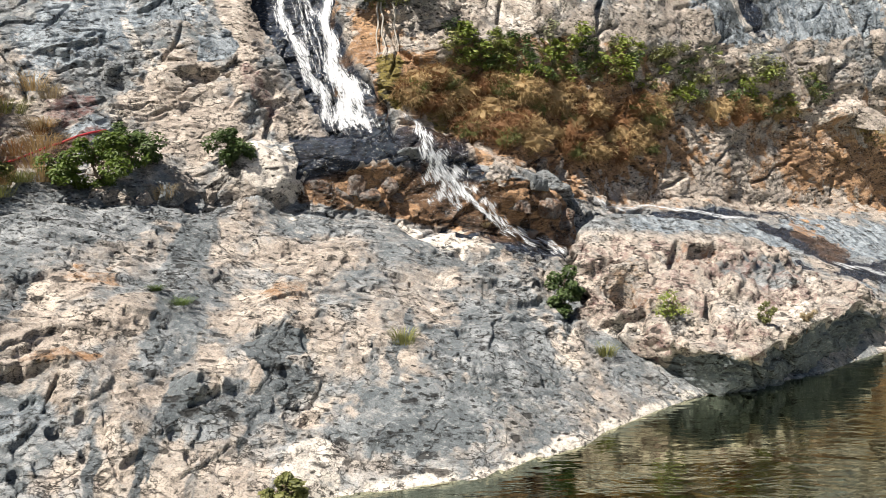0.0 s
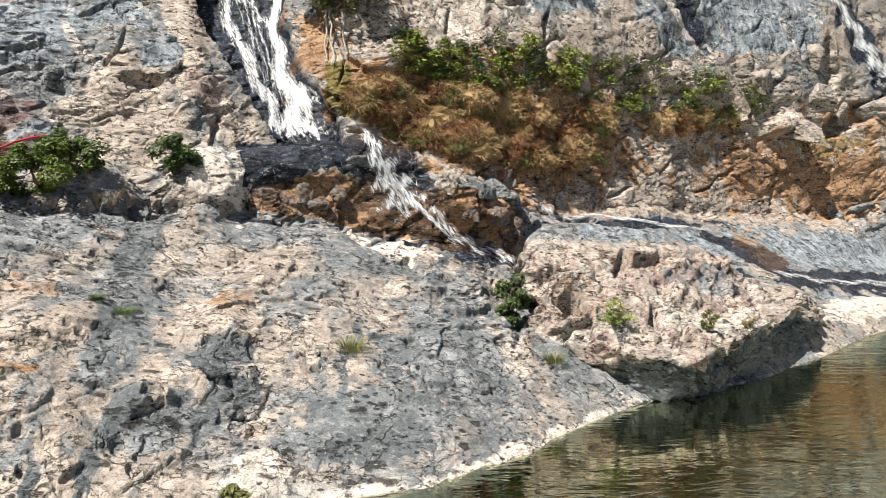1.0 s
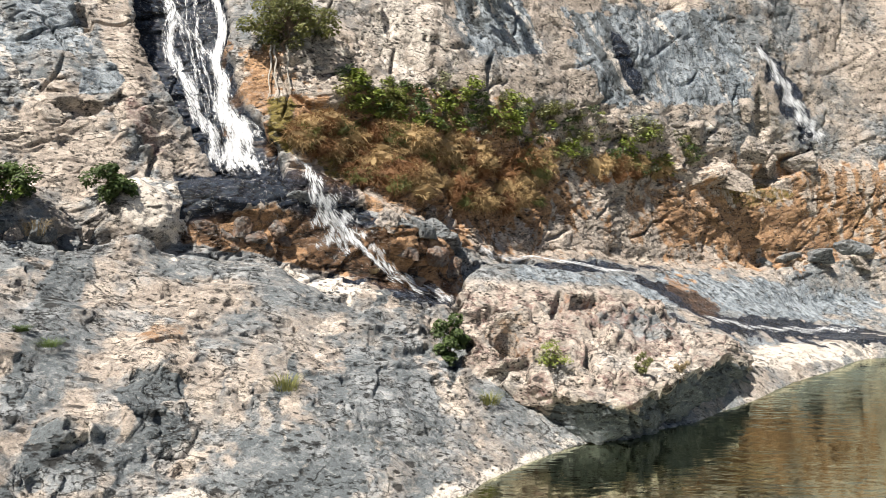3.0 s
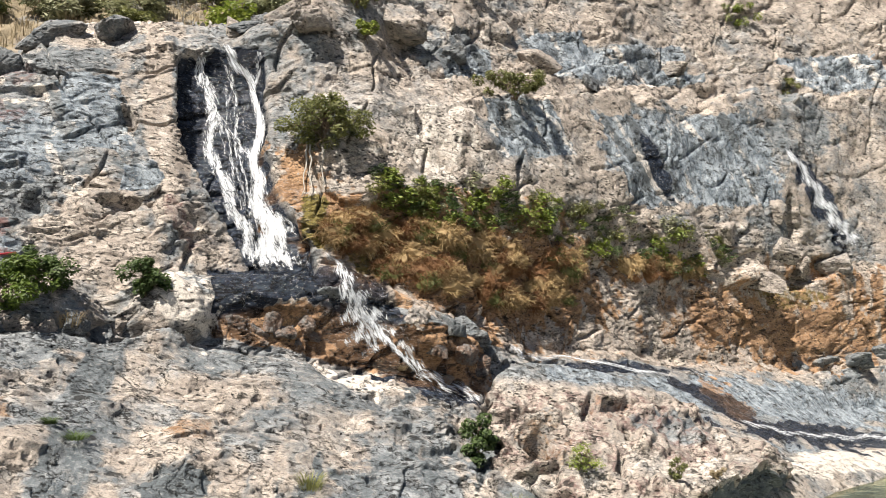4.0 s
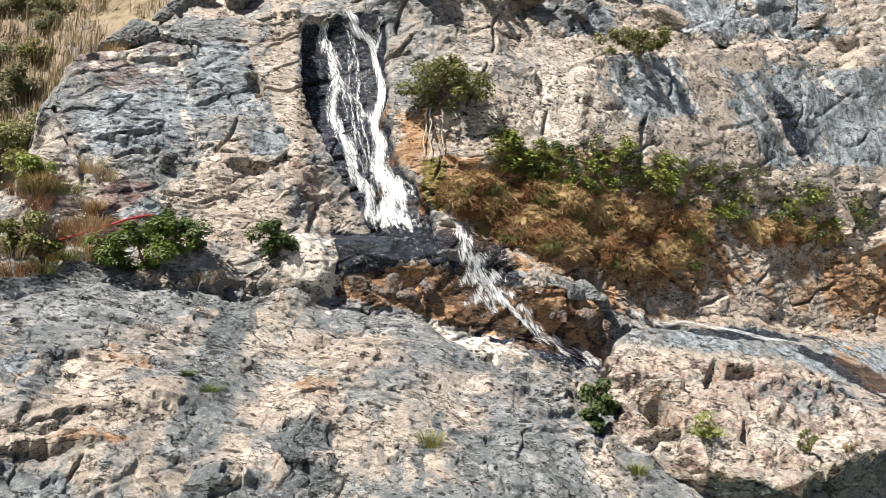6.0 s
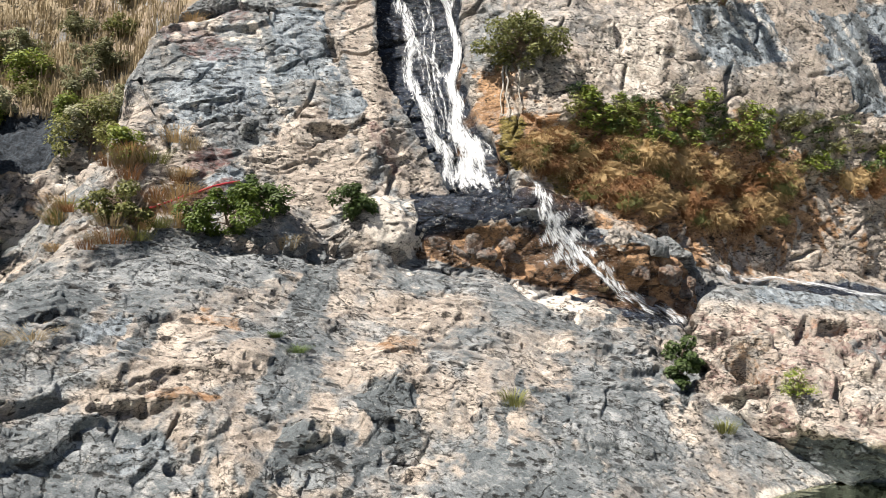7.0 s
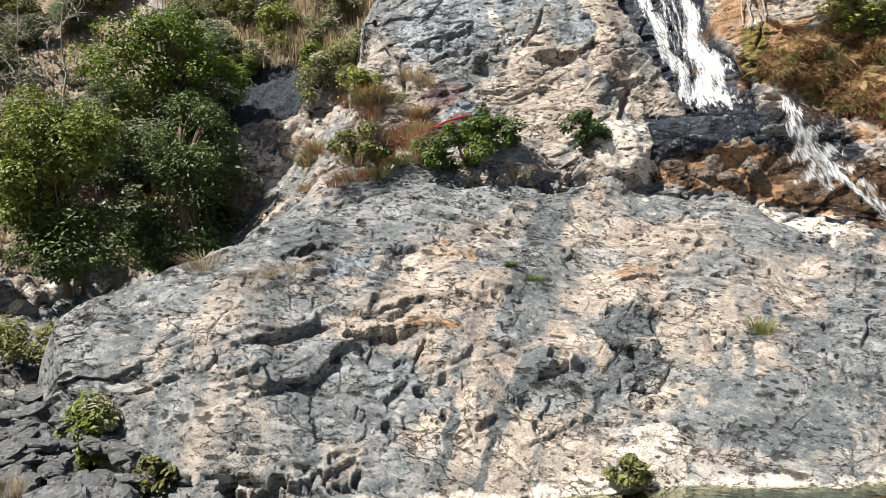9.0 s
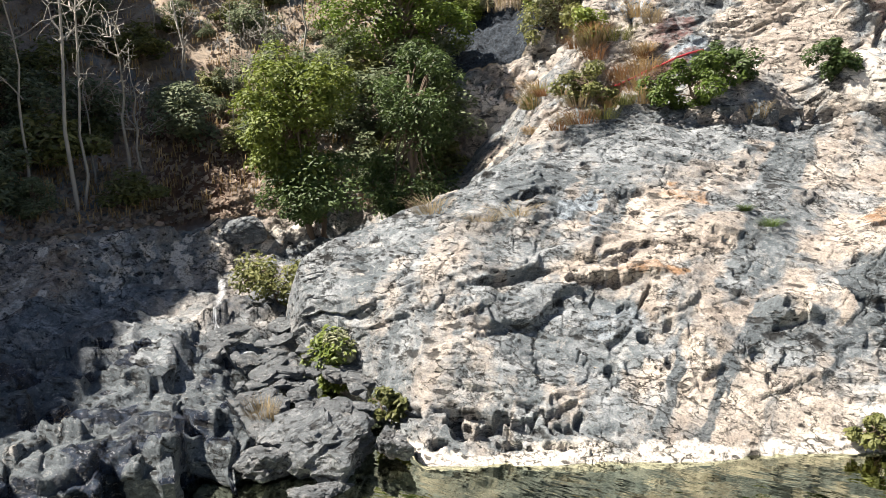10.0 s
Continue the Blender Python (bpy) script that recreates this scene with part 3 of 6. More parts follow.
# hollows, ledges and bosses that stand out: bearing, rise, half sizes, lean, depth
SLAB_HOLLOWS = [(33.5, -12.3, 2.6, 0.30, 6, 0.22), (28.0, -12.8, 2.0, 0.35, -3, 0.24), (27.0, -12.9, 0.55, 0.55, 40, 0.24), (25.1, -14.0, 0.25, 1.0, -25, 0.16), (25.1, -16.5, 0.5, 0.4, 0, 0.16),
                (27.3, -18.6, 0.4, 0.4, 25, 0.10), (23.5, -18.3, 0.3, 0.4, 15, 0.07), (20.6, -18.8, 0.9, 0.3, 30, 0.08), (17.1, -19.1, 0.5, 0.4, -24, 0.07),
                (17.9, -17.4, 0.5, 0.4, 30, 0.09), (16.2, -15.8, 1.1, 0.18, 12, 0.14), (11.0, -14.2, 1.4, 0.45, -12, 0.22)]
SHORE_HOLLOWS = [(37.3, -21.6, 1.2, 0.35, -8, 0.16), (33.6, -22.5, 1.1, 0.35, -20, 0.16), (30.8, -21.3, 0.9, 0.22, 20, 0.12), (32.2, -7.3, 1.6, 0.5, 12, 0.3), (26.0, -7.2, 1.4, 0.3, 12, 0.15)]
CLIFF_HOLLOWS = [(27.6, -0.2, 1.0, 1.3, 35, 0.5), (15.8, 5.2, 1.5, 0.45, 4, 0.35), (15.6, 10.6, 0.5, 1.0, 25, 0.3), (-3.2, 12.3, 0.35, 1.0, 12, 0.25), (-27.6, 6.0, 0.3, 2.0, 8, 0.4),
                 (-29.0, 3.2, 1.8, 0.6, 25, 0.5), (-8.8, -9.6, 0.35, 2.0, -8, 0.10), (16.5, -2.8, 0.6, 0.9, 30, 0.2), (-6.3, -1.2, 0.18, 1.1, 0, 0.45), (-12.0, -3.4, 1.6, 0.35, -4, 0.18)]
BOSSES = [(16.4, -14.9, 1.7, 1.0, 0, -0.22), (19.5, -1.9, 2.6, 1.3, 0, -0.16), (12.2, -1.4, 2.5, 2.1, 0, -0.42), (5.4, 0.3, 4.4, 1.3, 3, -0.14),
          (-5.0, -2.4, 3.0, 1.4, -25, -0.4), (-24.8, 2.8, 1.2, 0.6, 20, -0.5), (11.8, -10.8, 2.4, 1.4, -10, -0.14), (9.4, -20.0, 2.6, 2.4, 0, -0.16)]
for b, e, rb, re, turn, depth in BOSSES:
    disp = disp - depth * smooth(1.3, 0.35, np.hypot(((EL - e) * math.sin(radians(turn)) - (AZ - b) * math.cos(radians(turn))) / rb, ((AZ - b) * math.sin(radians(turn)) + (EL - e) * math.cos(radians(turn))) / re) + 0.15 * wob1)
for group in (SLAB_HOLLOWS, SHORE_HOLLOWS, CLIFF_HOLLOWS):
    for hollow in group:
        dent(*hollow)
gnaw = fbm(flat * np.array([2.4, 2.4, 4.0], np.float32), 651, 3) + .5 * fbm(flat * 7.0, 655, 2)
disp = disp - .26 * smooth(.10, .42, gnaw) * smooth(-20.6, -21.6, EL) * smooth(44, 42, AZ) * smooth(28.5, 31, AZ) * smooth(.05, .2, zz.ravel())
rock = flat + nrm.reshape(-1, 3) * disp[:, None]
ROCK_POS = rock.reshape(NR, NB, 3)
ROCK_R = np.hypot(ROCK_POS[..., 0], ROCK_POS[..., 1])
ROCK_EL = np.degrees(np.arctan2(ROCK_POS[..., 2] - EYE[2], ROCK_R))


def on_rock(b, rise):
    """Where the rock stands at that bearing and rise, nearest first."""
    c = int(np.clip(round((B_FIRST - b) / (B_FIRST - B_LAST) * (NB - 1)), 0, NB - 1))
    hits = ROCK_EL[:R_CREST + 10, c] >= rise
    k = int(np.argmax(hits)) if hits.any() else int(np.argmax(ROCK_EL[:R_CREST + 10, c]))
    return Vector(ROCK_POS[k, c].tolist())


# stains and colours of the stone
streak = fbm(flat * np.array([2.2, 2.2, 0.35], np.float32), 61, 4)
patchy = fbm(flat * 0.55, 71, 5, 0.6)
tan = 0.40 + 0.45 * patchy
wet = 0 * tan
rust, pale, dark, maroon, moss = (0 * tan for _ in range(5))
tan = tan + 0.12 * smooth(6, -4, AZ) * (EL > 7)

for b, e, rb, re, tn, a in ((12.5, -9.8, 3.6, 2.0, 0, .7), (20.5, -9.5, 3.2, 1.4, 8, .6), (15.5, -13.5, .9, 2.0, 0, .6), (12.8, -14.2, .6, 1.6, 0, .6),
                            (27, -11.5, 5, 1.6, 12, .6), (7, -16.8, 3.5, 1.0, 5, .6), (25.0, -8.0, 5, 1.5, 10, .5), (8.5, -6.5, 4.0, 1.4, 0, .5),
                            (17, 4.0, 3.5, 3.5, 0, .7), (14.0, 12.0, 1.0, 5.0, 6, .9), (11.0, 4.0, 1.2, 4.0, 30, .6), (16.0, 1.5, 4, 1.6, 0, .6)):
    tan = tan + a * oval(b, e, rb, re, tn)
for b, e, rb, re, tn, a in ((22, 8.5, 4.5, 4.0, 20, 1.0), (18, -11.5, 1.4, 4.0, -30, .8), (17, -6.5, 1.3, 5.0, -25, .8), (30, -16.5, 7, 3.2, 0, .7),
                            (2.5, -17.0, 6.0, 2.2, 6, .9), (-4.0, -12.0, 4.5, 3.0, 0, .8), (16.5, -16.2, 5, 1.7, 0, .6), (-21, 10.5, 4.5, 3.0, -20, 1.4),
                            (-9.6, 12.3, 2.4, 2.0, 0, 1.2), (-14.5, 17.5, 4, 1.5, -20, .9), (-5, 18.5, 3, 1.3, 0, .8), (-27, 12, 3, 3, 0, .6), (33, -5.6, 4, 1.0, 14, .9), (22.5, -4.0, 6.0, 1.1, 3, .8), (-27, -5, 8, 1.3, 0, .9), (14.6, 8.5, 1.4, 2.0, 0, .6)):
    tan = tan - a * oval(b, e, rb, re, tn)
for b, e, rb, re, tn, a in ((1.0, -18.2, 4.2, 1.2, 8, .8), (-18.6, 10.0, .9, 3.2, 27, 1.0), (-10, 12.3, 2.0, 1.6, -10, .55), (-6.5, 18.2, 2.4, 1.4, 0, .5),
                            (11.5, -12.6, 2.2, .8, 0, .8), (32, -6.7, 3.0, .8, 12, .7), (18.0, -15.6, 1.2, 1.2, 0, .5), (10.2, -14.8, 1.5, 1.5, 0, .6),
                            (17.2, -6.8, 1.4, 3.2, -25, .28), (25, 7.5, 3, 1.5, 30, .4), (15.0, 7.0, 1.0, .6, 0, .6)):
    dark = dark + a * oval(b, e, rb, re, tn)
for b, e, rb, re, tn, a in ((24.2, 10.6, 2.6, 1.2, -8, .5), (23.5, 3.2, 1.8, .9, 20, .6), (24.2, .8, 2.6, .6, 22, .7), (22.0, 12.2, 1.6, .7, 0, .45), (12.0, 4.5, .7, 2.2, 35, .5)):
    maroon = maroon + a * oval(b, e, rb, re, tn)
# the wet channel, the ledge below it and the cascade
wet = wet + 1.2 * channel
ledge_low = np.interp(AZ, [-2, 2.5, 5.8, 9.7], [-1.6, -.6, -.8, -1.5])
ledge_foot = np.interp(AZ, [-9, -2.8, .9, 5.4, 10.7], [-6.2, -5.2, -4.1, -3.4, -2.3])
ledge_span = smooth(10.0, 9.6, AZ + .4 * wob1) * (ROW > R_TOP - 20)
wet = wet + 1.3 * ledge_span * smooth(-.25, .25, EL - ledge_low + 1.1 * wob1 + .8 * wob2) * smooth(1.9, 1.3, EL) * smooth(-2.5, -.5, AZ)
rust = rust + 1.0 * ledge_span * smooth(-.2, .2, EL - ledge_foot + .3 * wob1) * smooth(.3, -.3, EL - ledge_low) * smooth(-9.0, -7.5, AZ)
wet = wet + .75 * ledge_span * smooth(-.2, .2, EL - ledge_foot + .3 * wob1) * smooth(.3, -.3, EL - ledge_low) * smooth(-9.0, -7.5, AZ) * smooth(-.2, .4, wob1 + streak)
wet = wet + oval(0.1, -1.8, 2.3, 3.2, 25, .4) + oval(-4.4, -5.2, 4.8, .9, -20, .4) + .3 * oval(6.4, -2.0, 2.6, 1.0, 0, 1.0) + .45 * oval(10.2, 4.0, 1.0, 3.4, 25, .9)
wet = wet + oval(-19.0, 9.9, .45, 3.0, 27, .3) + oval(-29.0, 7.6, .7, 3.4, 28, .3) + .8 * oval(-16, -3.6, 5.5, .35, 2, .4) + .9 * oval(-24.5, -5.6, 1.5, .5, -30, .4)
wet = wet + .9 * oval(-29, -6.8, 5.5, .65, -3, .5) + .5 * oval(-12.6, 3.2, .9, 2.4, -15, .5)
rust = rust + .6 * oval(6.0, -1.7, 3.6, .8, 5, 1.2) + .75 * oval(-5.6, -3.9, 3.0, 1.0, -20, .9) + .9 * oval(-28.5, -.4, 4.4, 1.9, 0, .7) + .5 * oval(-23, .2, 4, 2.2, 0, .7)
rust = rust + .7 * oval(4.8, 7.0, 1.4, 2.6, 20, .9) + .6 * oval(3.9, 8.6, 1.2, 1.6, 0, .9) + 1.0 * oval(-6.5, 3.4, 9.5, 3.3, -12, .45) + .6 * oval(24.5, -12.2, 2.6, .5, 0, .5) + .6 * oval(-24.0, -5.2, 1.8, .5, -30, .9)
rust = rust + .5 * oval(10.8, -8.9, 1.2, .9, 0, .5) + .5 * oval(22, -7.2, 2.0, .8, 0, .7)
moss = moss + .9 * oval(3.4, 5.2, .9, 2.2, 15, .4) + .6 * oval(-1.0, 3.4, 3.0, 1.6, 10, .6) + .5 * oval(-27.5, 1.6, 2.5, .8, 0, .6)
crust = .9 * smooth(.16, .04, zz.ravel() + .07 * wob1) * smooth(46, 40, AZ) * (ROW < R_TOP) * (1 - .6 * smooth(-12, -18, AZ))
pale = pale + .8 * crust + .7 * oval(9.0, -20.6, 2.4, 2.6, 0, .4) + .9 * oval(9.9, -1.4, .8, 2.0, 5, .4) + .8 * oval(-0.5, -5.4, 3.2, .6, -14, .7)
pale = pale + .45 * oval(-30.5, -7.9, 2.5, .4, 10, .5) + .6 * oval(-13.0, -2.2, 3.0, .5, 0, .6) + .5 * oval(-5, 11.5, 3, 3, 0, .8) + .5 * oval(19.5, 7.5, .4, 1.6, 35, .4)
pale = pale + .35 * smooth(.35, .75, streak) * (EL > -2) + .45 * oval(-20.5, -1.2, 3.5, 1.4, 0, .7)
blue = 0 * tan
for b, e, rb, re, tn, a in ((-20.2, 10.4, 5.0, 2.9, -12, 1.25), (-16.6, 10.6, 1.9, 3.0, 25, .9), (-9.8, 12.2, 2.5, 1.9, -8, 1.25), (-6.6, 18.2, 2.6, 1.5, 12, 1.2), (-13.6, 18.4, 1.6, 2.2, 20, .6), (-19.0, 17.2, 3.0, 1.4, -25, 1.1),
                            (-24.5, 16.2, 2.4, 1.4, 10, .7), (22.5, 8.0, 3.6, 2.2, 25, 1.1), (25.4, 5.2, 1.6, 1.0, 25, .6), (14.2, 7.2, 1.0, 1.1, 0, .8), (22.5, 1.9, 2.2, .7, 15, .6), (30.0, -8.2, 2.4, .7, 14, .8), (27.2, -8.6, 1.4, .5, 10, .6),
                            (18.0, -6.4, 1.8, 3.4, -30, .32), (17.6, -12.4, 1.6, 2.6, -30, .35), (-29, -5.6, 4.5, .7, 0, .7), (26.5, -15.4, 3.2, 1.2, 8, .5)):
    blue = blue + a * oval(b, e, rb, re, tn, 0.22 if e > 0 else 0.5)


def bed_face(b, e, rb, re, skew, ragged=0.10):
    """A clean-edged slab face leaning with the beds: its middle, half sizes, and sideways shift per degree of height."""
    x, y = np.abs(AZ - b - skew * (EL - e)) / rb, np.abs(EL - e) / re
    return smooth(1.04, 0.94, np.maximum(x, y) + ragged * wob1 + 0.5 * ragged * wob2)


faces = bed_face(-21.3, 10.1, 4.9, 2.9, .47) + bed_face(-10.4, 12.0, 2.35, 1.85, .45) + bed_face(-7.3, 17.3, 2.0, 1.1, .2) + bed_face(-14.2, 17.6, 1.9, 1.7, .7) + bed_face(-19.6, 16.8, 2.5, 1.4, .35) + bed_face(-30.5, 15.5, 2.6, 1.3, .5) + .8 * bed_face(17.5, 10.6, 1.9, 2.3, .3, .2) + bed_face(14.9, 6.9, .9, .8, 0, .2)
on_upper = smooth(6.2, 6.8, EL) * smooth(5, 3, AZ) > .5
blue = np.where(on_upper, blue * .35, blue) + 1.1 * faces
tan = tan + .28 * on_upper * (1 - np.clip(faces, 0, 1)) + .9 * oval(12.3, 8.5, .9, 5.6, -12, .25)
blue = blue + 1.1 * oval(-26, -4.8, 9, 1.1, -2, .4) + .6 * oval(-30, -7.6, 4, .5, 0, .5)
wet = wet + 1.6 * oval(-23.0, -5.2, 3.2, .42, -26, .35) + 1.8 * oval(-31, -6.6, 6.5, .40, -2, .3)
pale = pale + .9 * oval(-30.5, -8.2, 4.5, .8, 12, .35)
diag = fbm(np.stack([(AZ - .68 * EL) * .9, EL * .10, 0 * AZ], 1), 65, 4)
on_cliff = smooth(4, 0, AZ) * smooth(6.8, 7.6, EL)
dark = dark + on_cliff * (.65 * smooth(.25, .55, diag) * smooth(.2, .6, blue) + .25 * smooth(.35, .6, diag))
pale = pale + on_cliff * .5 * smooth(-.25, -.55, diag) * smooth(.2, .6, blue)
dark = dark + 1.1 * oval(-18.9, 10.4, .42, 3.4, 34, .25) + .7 * oval(-17.5, 10.0, .25, 2.4, 34, .25)
pale = pale + .9 * oval(11.4, -1.0, 1.8, 1.7, 0, .4)
drip = fbm(np.stack([AZ * .55 + .18 * EL + .3 * wob1, EL * .10, 0 * AZ], 1), 67, 4) * smooth(-.3, .4, patchy + .2)
pale = pale + .20 * smooth(.25, .6, drip) * smooth(46, 40, AZ) * (EL < 1) * (EL > -22)
tan = tan + .25 * smooth(.1, .5, drip) - .25 * smooth(-.1, -.5, drip)
dark = dark + .4 * smooth(-.3, -.6, drip)
under_lip = smooth(3.5, 2.0, AZ) * (ROW > R_TIER - 10) * smooth(.3, -.3, EL - np.interp(-AZ, [-3, 4, 10, 15.4, 22.5, 27, 34], [6.5, 8.0, 7.6, 6.6, 5.0, 4.0, 3.6]) + .5 * wob1)
tan = tan + 1.0 * under_lip
pale = pale * (1 - .8 * under_lip) + .25 * under_lip * smooth(.1, .5, -streak) * smooth(-13, -16, AZ)
dark = dark * (1 - under_lip)
rust = rust + under_lip * (.28 + .5 * smooth(-.1, .4, streak)) * (1 - .55 * smooth(-13, -16, AZ) * smooth(-27, -24, AZ))
pale = pale + .3 * smooth(13, 15, AZ) * smooth(1, 2, EL) * smooth(-.1, .4, patchy)
wash = fbm(np.stack([AZ * .35 - .10 * EL + .25 * wob1, EL * .07, 0 * AZ], 1), 69, 4)
pale = pale + .16 * smooth(.22, .5, wash) * (ROW < R_TOP)
dark = dark + .20 * smooth(-.15, -.45, wash) * (ROW < R_TOP)
tan = tan + .10 * (ROW < R_TOP) - .24 * smooth(20, 30, AZ) * (ROW < R_TOP)
dark = dark * (.7 + .8 * (ROW < R_TOP))
tone = np.stack([tan, wet, rust, pale], 1)
tint = np.stack([dark, maroon, moss, blue], 1)
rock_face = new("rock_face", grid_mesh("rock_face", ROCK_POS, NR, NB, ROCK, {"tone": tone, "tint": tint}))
tagged(rock_face, "weathered grey and tan bedrock cliff with slab sloping to the pool", "cliff", kind="structure")

# ---- hillside ----
HILL = {3: ((22.5, 8.5), (23, 9.5), (23.5, 10.2), (26, 12.2), (30, 15.5), (38, 21)), 12: ((22.5, 9), (23, 9.6), (24, 10.5), (28, 12.5), (33, 16), (42, 22)),
        20: ((21, 8.5), (22, 9.2), (23.5, 10), (27, 12), (33, 16), (42, 22)), 25: ((19, 4), (21, 6.5), (22.5, 8.5), (26, 11), (33, 15.5), (42, 22)),
        29: ((18, 2), (20, 3.5), (21.5, 6), (26, 9.5), (33, 15), (42, 22)), 33: ((17, 1.2), (19.5, 2), (21, 4.8), (26, 8.5), (33, 14.5), (44, 24)),
        38: ((16.5, 1), (19.5, 1.5), (20.8, 4.3), (26, 8), (34, 14.5), (46, 26)), 45: ((15.5, .8), (19, 1.2), (20.5, 3), (26, 6), (36, 14), (50, 28))}
# Unseen past bearing 70: a steep ridge is added there to shade the bank.
HILL_LEFT = {50: ((13, .5), (17.0, .95), (18.3, 1.6), (25, 4.5), (37, 13), (54, 30)), 57: ((11.6, .78), (16, .72), (17.2, 1.75), (25, 4.5), (38, 13), (58, 34)),
             65: ((11.4, .80), (15.5, .85), (16.8, 1.75), (24, 4.5), (38, 13), (58, 34)), 74: ((11, .3), (14, .8), (16.5, 2.5), (22, 10.0), (30, 21), (50, 35)), 84: ((11, .3), (14, 1), (16, 4.5), (19, 14.7), (29, 26.5), (46, 36)), 90: ((11, .3), (13.5, 1), (15.5, 7.6), (18.5, 15), (29, 26), (46, 36)),
             95: ((10, .4), (12.8, 2), (14.4, 11.5), (18, 17), (29, 26), (45, 34)), 101: ((10, .4), (13, 2), (14.6, 11), (18, 16), (29, 25), (45, 33)), 112: ((10, .5), (14, 1.2), (16, 3), (20, 7), (29, 14), (45, 20)),
             130: ((9, 1), (12, 1.5), (16, 2.5), (20, 4), (29, 7), (46, 12))}
HILL.update(HILL_LEFT)
HB = np.linspace(130, 3, 640)
keys = sorted(HILL)
cols_rz = [[np.interp(HB, keys, [HILL[k][i][j] for k in keys]) for j in (0, 1)] for i in range(6)]
cols_rz = [(cols_rz[0][0] - 3.5, HB * 0 - 1.2)] + cols_rz + [(cols_rz[5][0] + 60, cols_rz[5][1] + 6)]
HSEG = [14, 50, 40, 80, 90, 60, 12]
hr, hz = [], []
for (r0, z0), (r1, z1), n in zip(cols_rz[:-1], cols_rz[1:], HSEG):
    for k in range(n):
        hr.append(blur_cols(r0 + (r1 - r0) * k / n, 12))
        hz.append(blur_cols(z0 + (z1 - z0) * k / n, 12))
hr, hz = np.array(hr), np.array(hz)
for _ in range(5):
    hr[1:-1] = (hr[:-2] + 2 * hr[1:-1] + hr[2:]) / 4
    hz[1:-1] = (hz[:-2] + 2 * hz[1:-1] + hz[2:]) / 4
HR = len(hr)
hbase = polar(np.broadcast_to(HB, hr.shape), hr, hz)
hn = normals_of(hbase).reshape(-1, 3)
hflat = hbase.reshape(-1, 3).astype(np.float32)
HAZ, HROW = np.broadcast_to(HB, hr.shape).ravel(), np.repeat(np.arange(HR), len(HB))
hw = fbm(hflat * 0.9, 81, 4)
hb_, hg_ = facets(hflat * np.array([.7, .7, 1.2], np.float32), 83)
hs_, _g = facets(hflat * 2.4, 87)
stone_f = smooth(150, 100, HROW + 18 * hw) * (HROW < 190)
stone_f = np.maximum(stone_f, .85 * smooth(.15, .5, fbm(hflat * .8, 91, 3)) * (HROW < 320))
hd = .20 * hw + stone_f * (.14 * hb_ + .06 * hs_) + .06 * fbm(hflat * 4, 93, 2)
straw_f = smooth(44, 36, HAZ) * smooth(.0, .4, fbm(hflat * .6, 95, 4) + .25) * (HROW > 100)
red_f = smooth(4.5, 2.0, np.abs(HAZ - 54.5) + 1.5 * hw) * smooth(95, 110, HROW) * smooth(185, 160, HROW)
rocky = np.maximum(smooth(112, 96, HROW + 10 * hw), 0)
HILL_POS = (hflat + hn * hd[:, None]).reshape(HR, len(HB), 3)
hstreak = fbm(hflat * np.array([2.6, 2.6, .22], np.float32), 63, 4)
is_rock = HROW < 104
h_tan = np.where(is_rock, .18 + .35 * (HROW > 64) + .5 * fbm(hflat * .6, 73, 4) + .3 * hstreak * (HROW > 64), stone_f)
h_wet = np.where(is_rock, .45 * smooth(.1, .45, hstreak) * (HROW > 64) + .5 * smooth(60, 40, HROW) * smooth(.1, .5, hw), straw_f)
h_rust = np.where(is_rock, .35 * smooth(.2, .6, hw) * (HROW > 64), red_f)
hel = np.degrees(np.arctan2(hflat[:, 2] - EYE[2], np.hypot(hflat[:, 0], hflat[:, 1])))
# Damp wall patch, deepened to paint the shade lying on it.
seep_shade = 1.6 * smooth(42, 39.5, HAZ + hw) * smooth(29.5, 31, HAZ + hw) * smooth(6.4, 4.4, hel + 1.5 * hw)
h_pale = np.where(is_rock, .9 * smooth(.15, .45, -hstreak) * (HROW > 64), seep_shade)
# Dark and blue tint on the shelf rows puts its shade into the colour.
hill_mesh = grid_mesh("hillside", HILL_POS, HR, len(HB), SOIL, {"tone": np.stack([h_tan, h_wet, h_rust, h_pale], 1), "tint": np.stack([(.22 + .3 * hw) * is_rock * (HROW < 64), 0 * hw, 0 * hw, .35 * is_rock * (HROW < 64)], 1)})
hill_mesh.materials.append(ROCK)
hill_mesh.polygons.foreach_set("material_index", np.repeat(np.arange(HR - 1) < 103, len(HB) - 1).astype(np.int32))
hillside = new("hillside", hill_mesh)
tagged(hillside, "steep hillside of leaf litter, bare earth and grey outcrops, with an added unseen shading ridge", "hillside", kind="structure")
HILL_EL = np.degrees(np.arctan2(HILL_POS[..., 2] - EYE[2], np.hypot(HILL_POS[..., 0], HILL_POS[..., 1])))


def on_hill(b, rise):
    c = int(np.clip(round((130 - b) / 127.0 * (len(HB) - 1)), 0, len(HB) - 1))
    k = int(np.argmax(HILL_EL[:, c] >= rise))
    return Vector(HILL_POS[k, c].tolist())


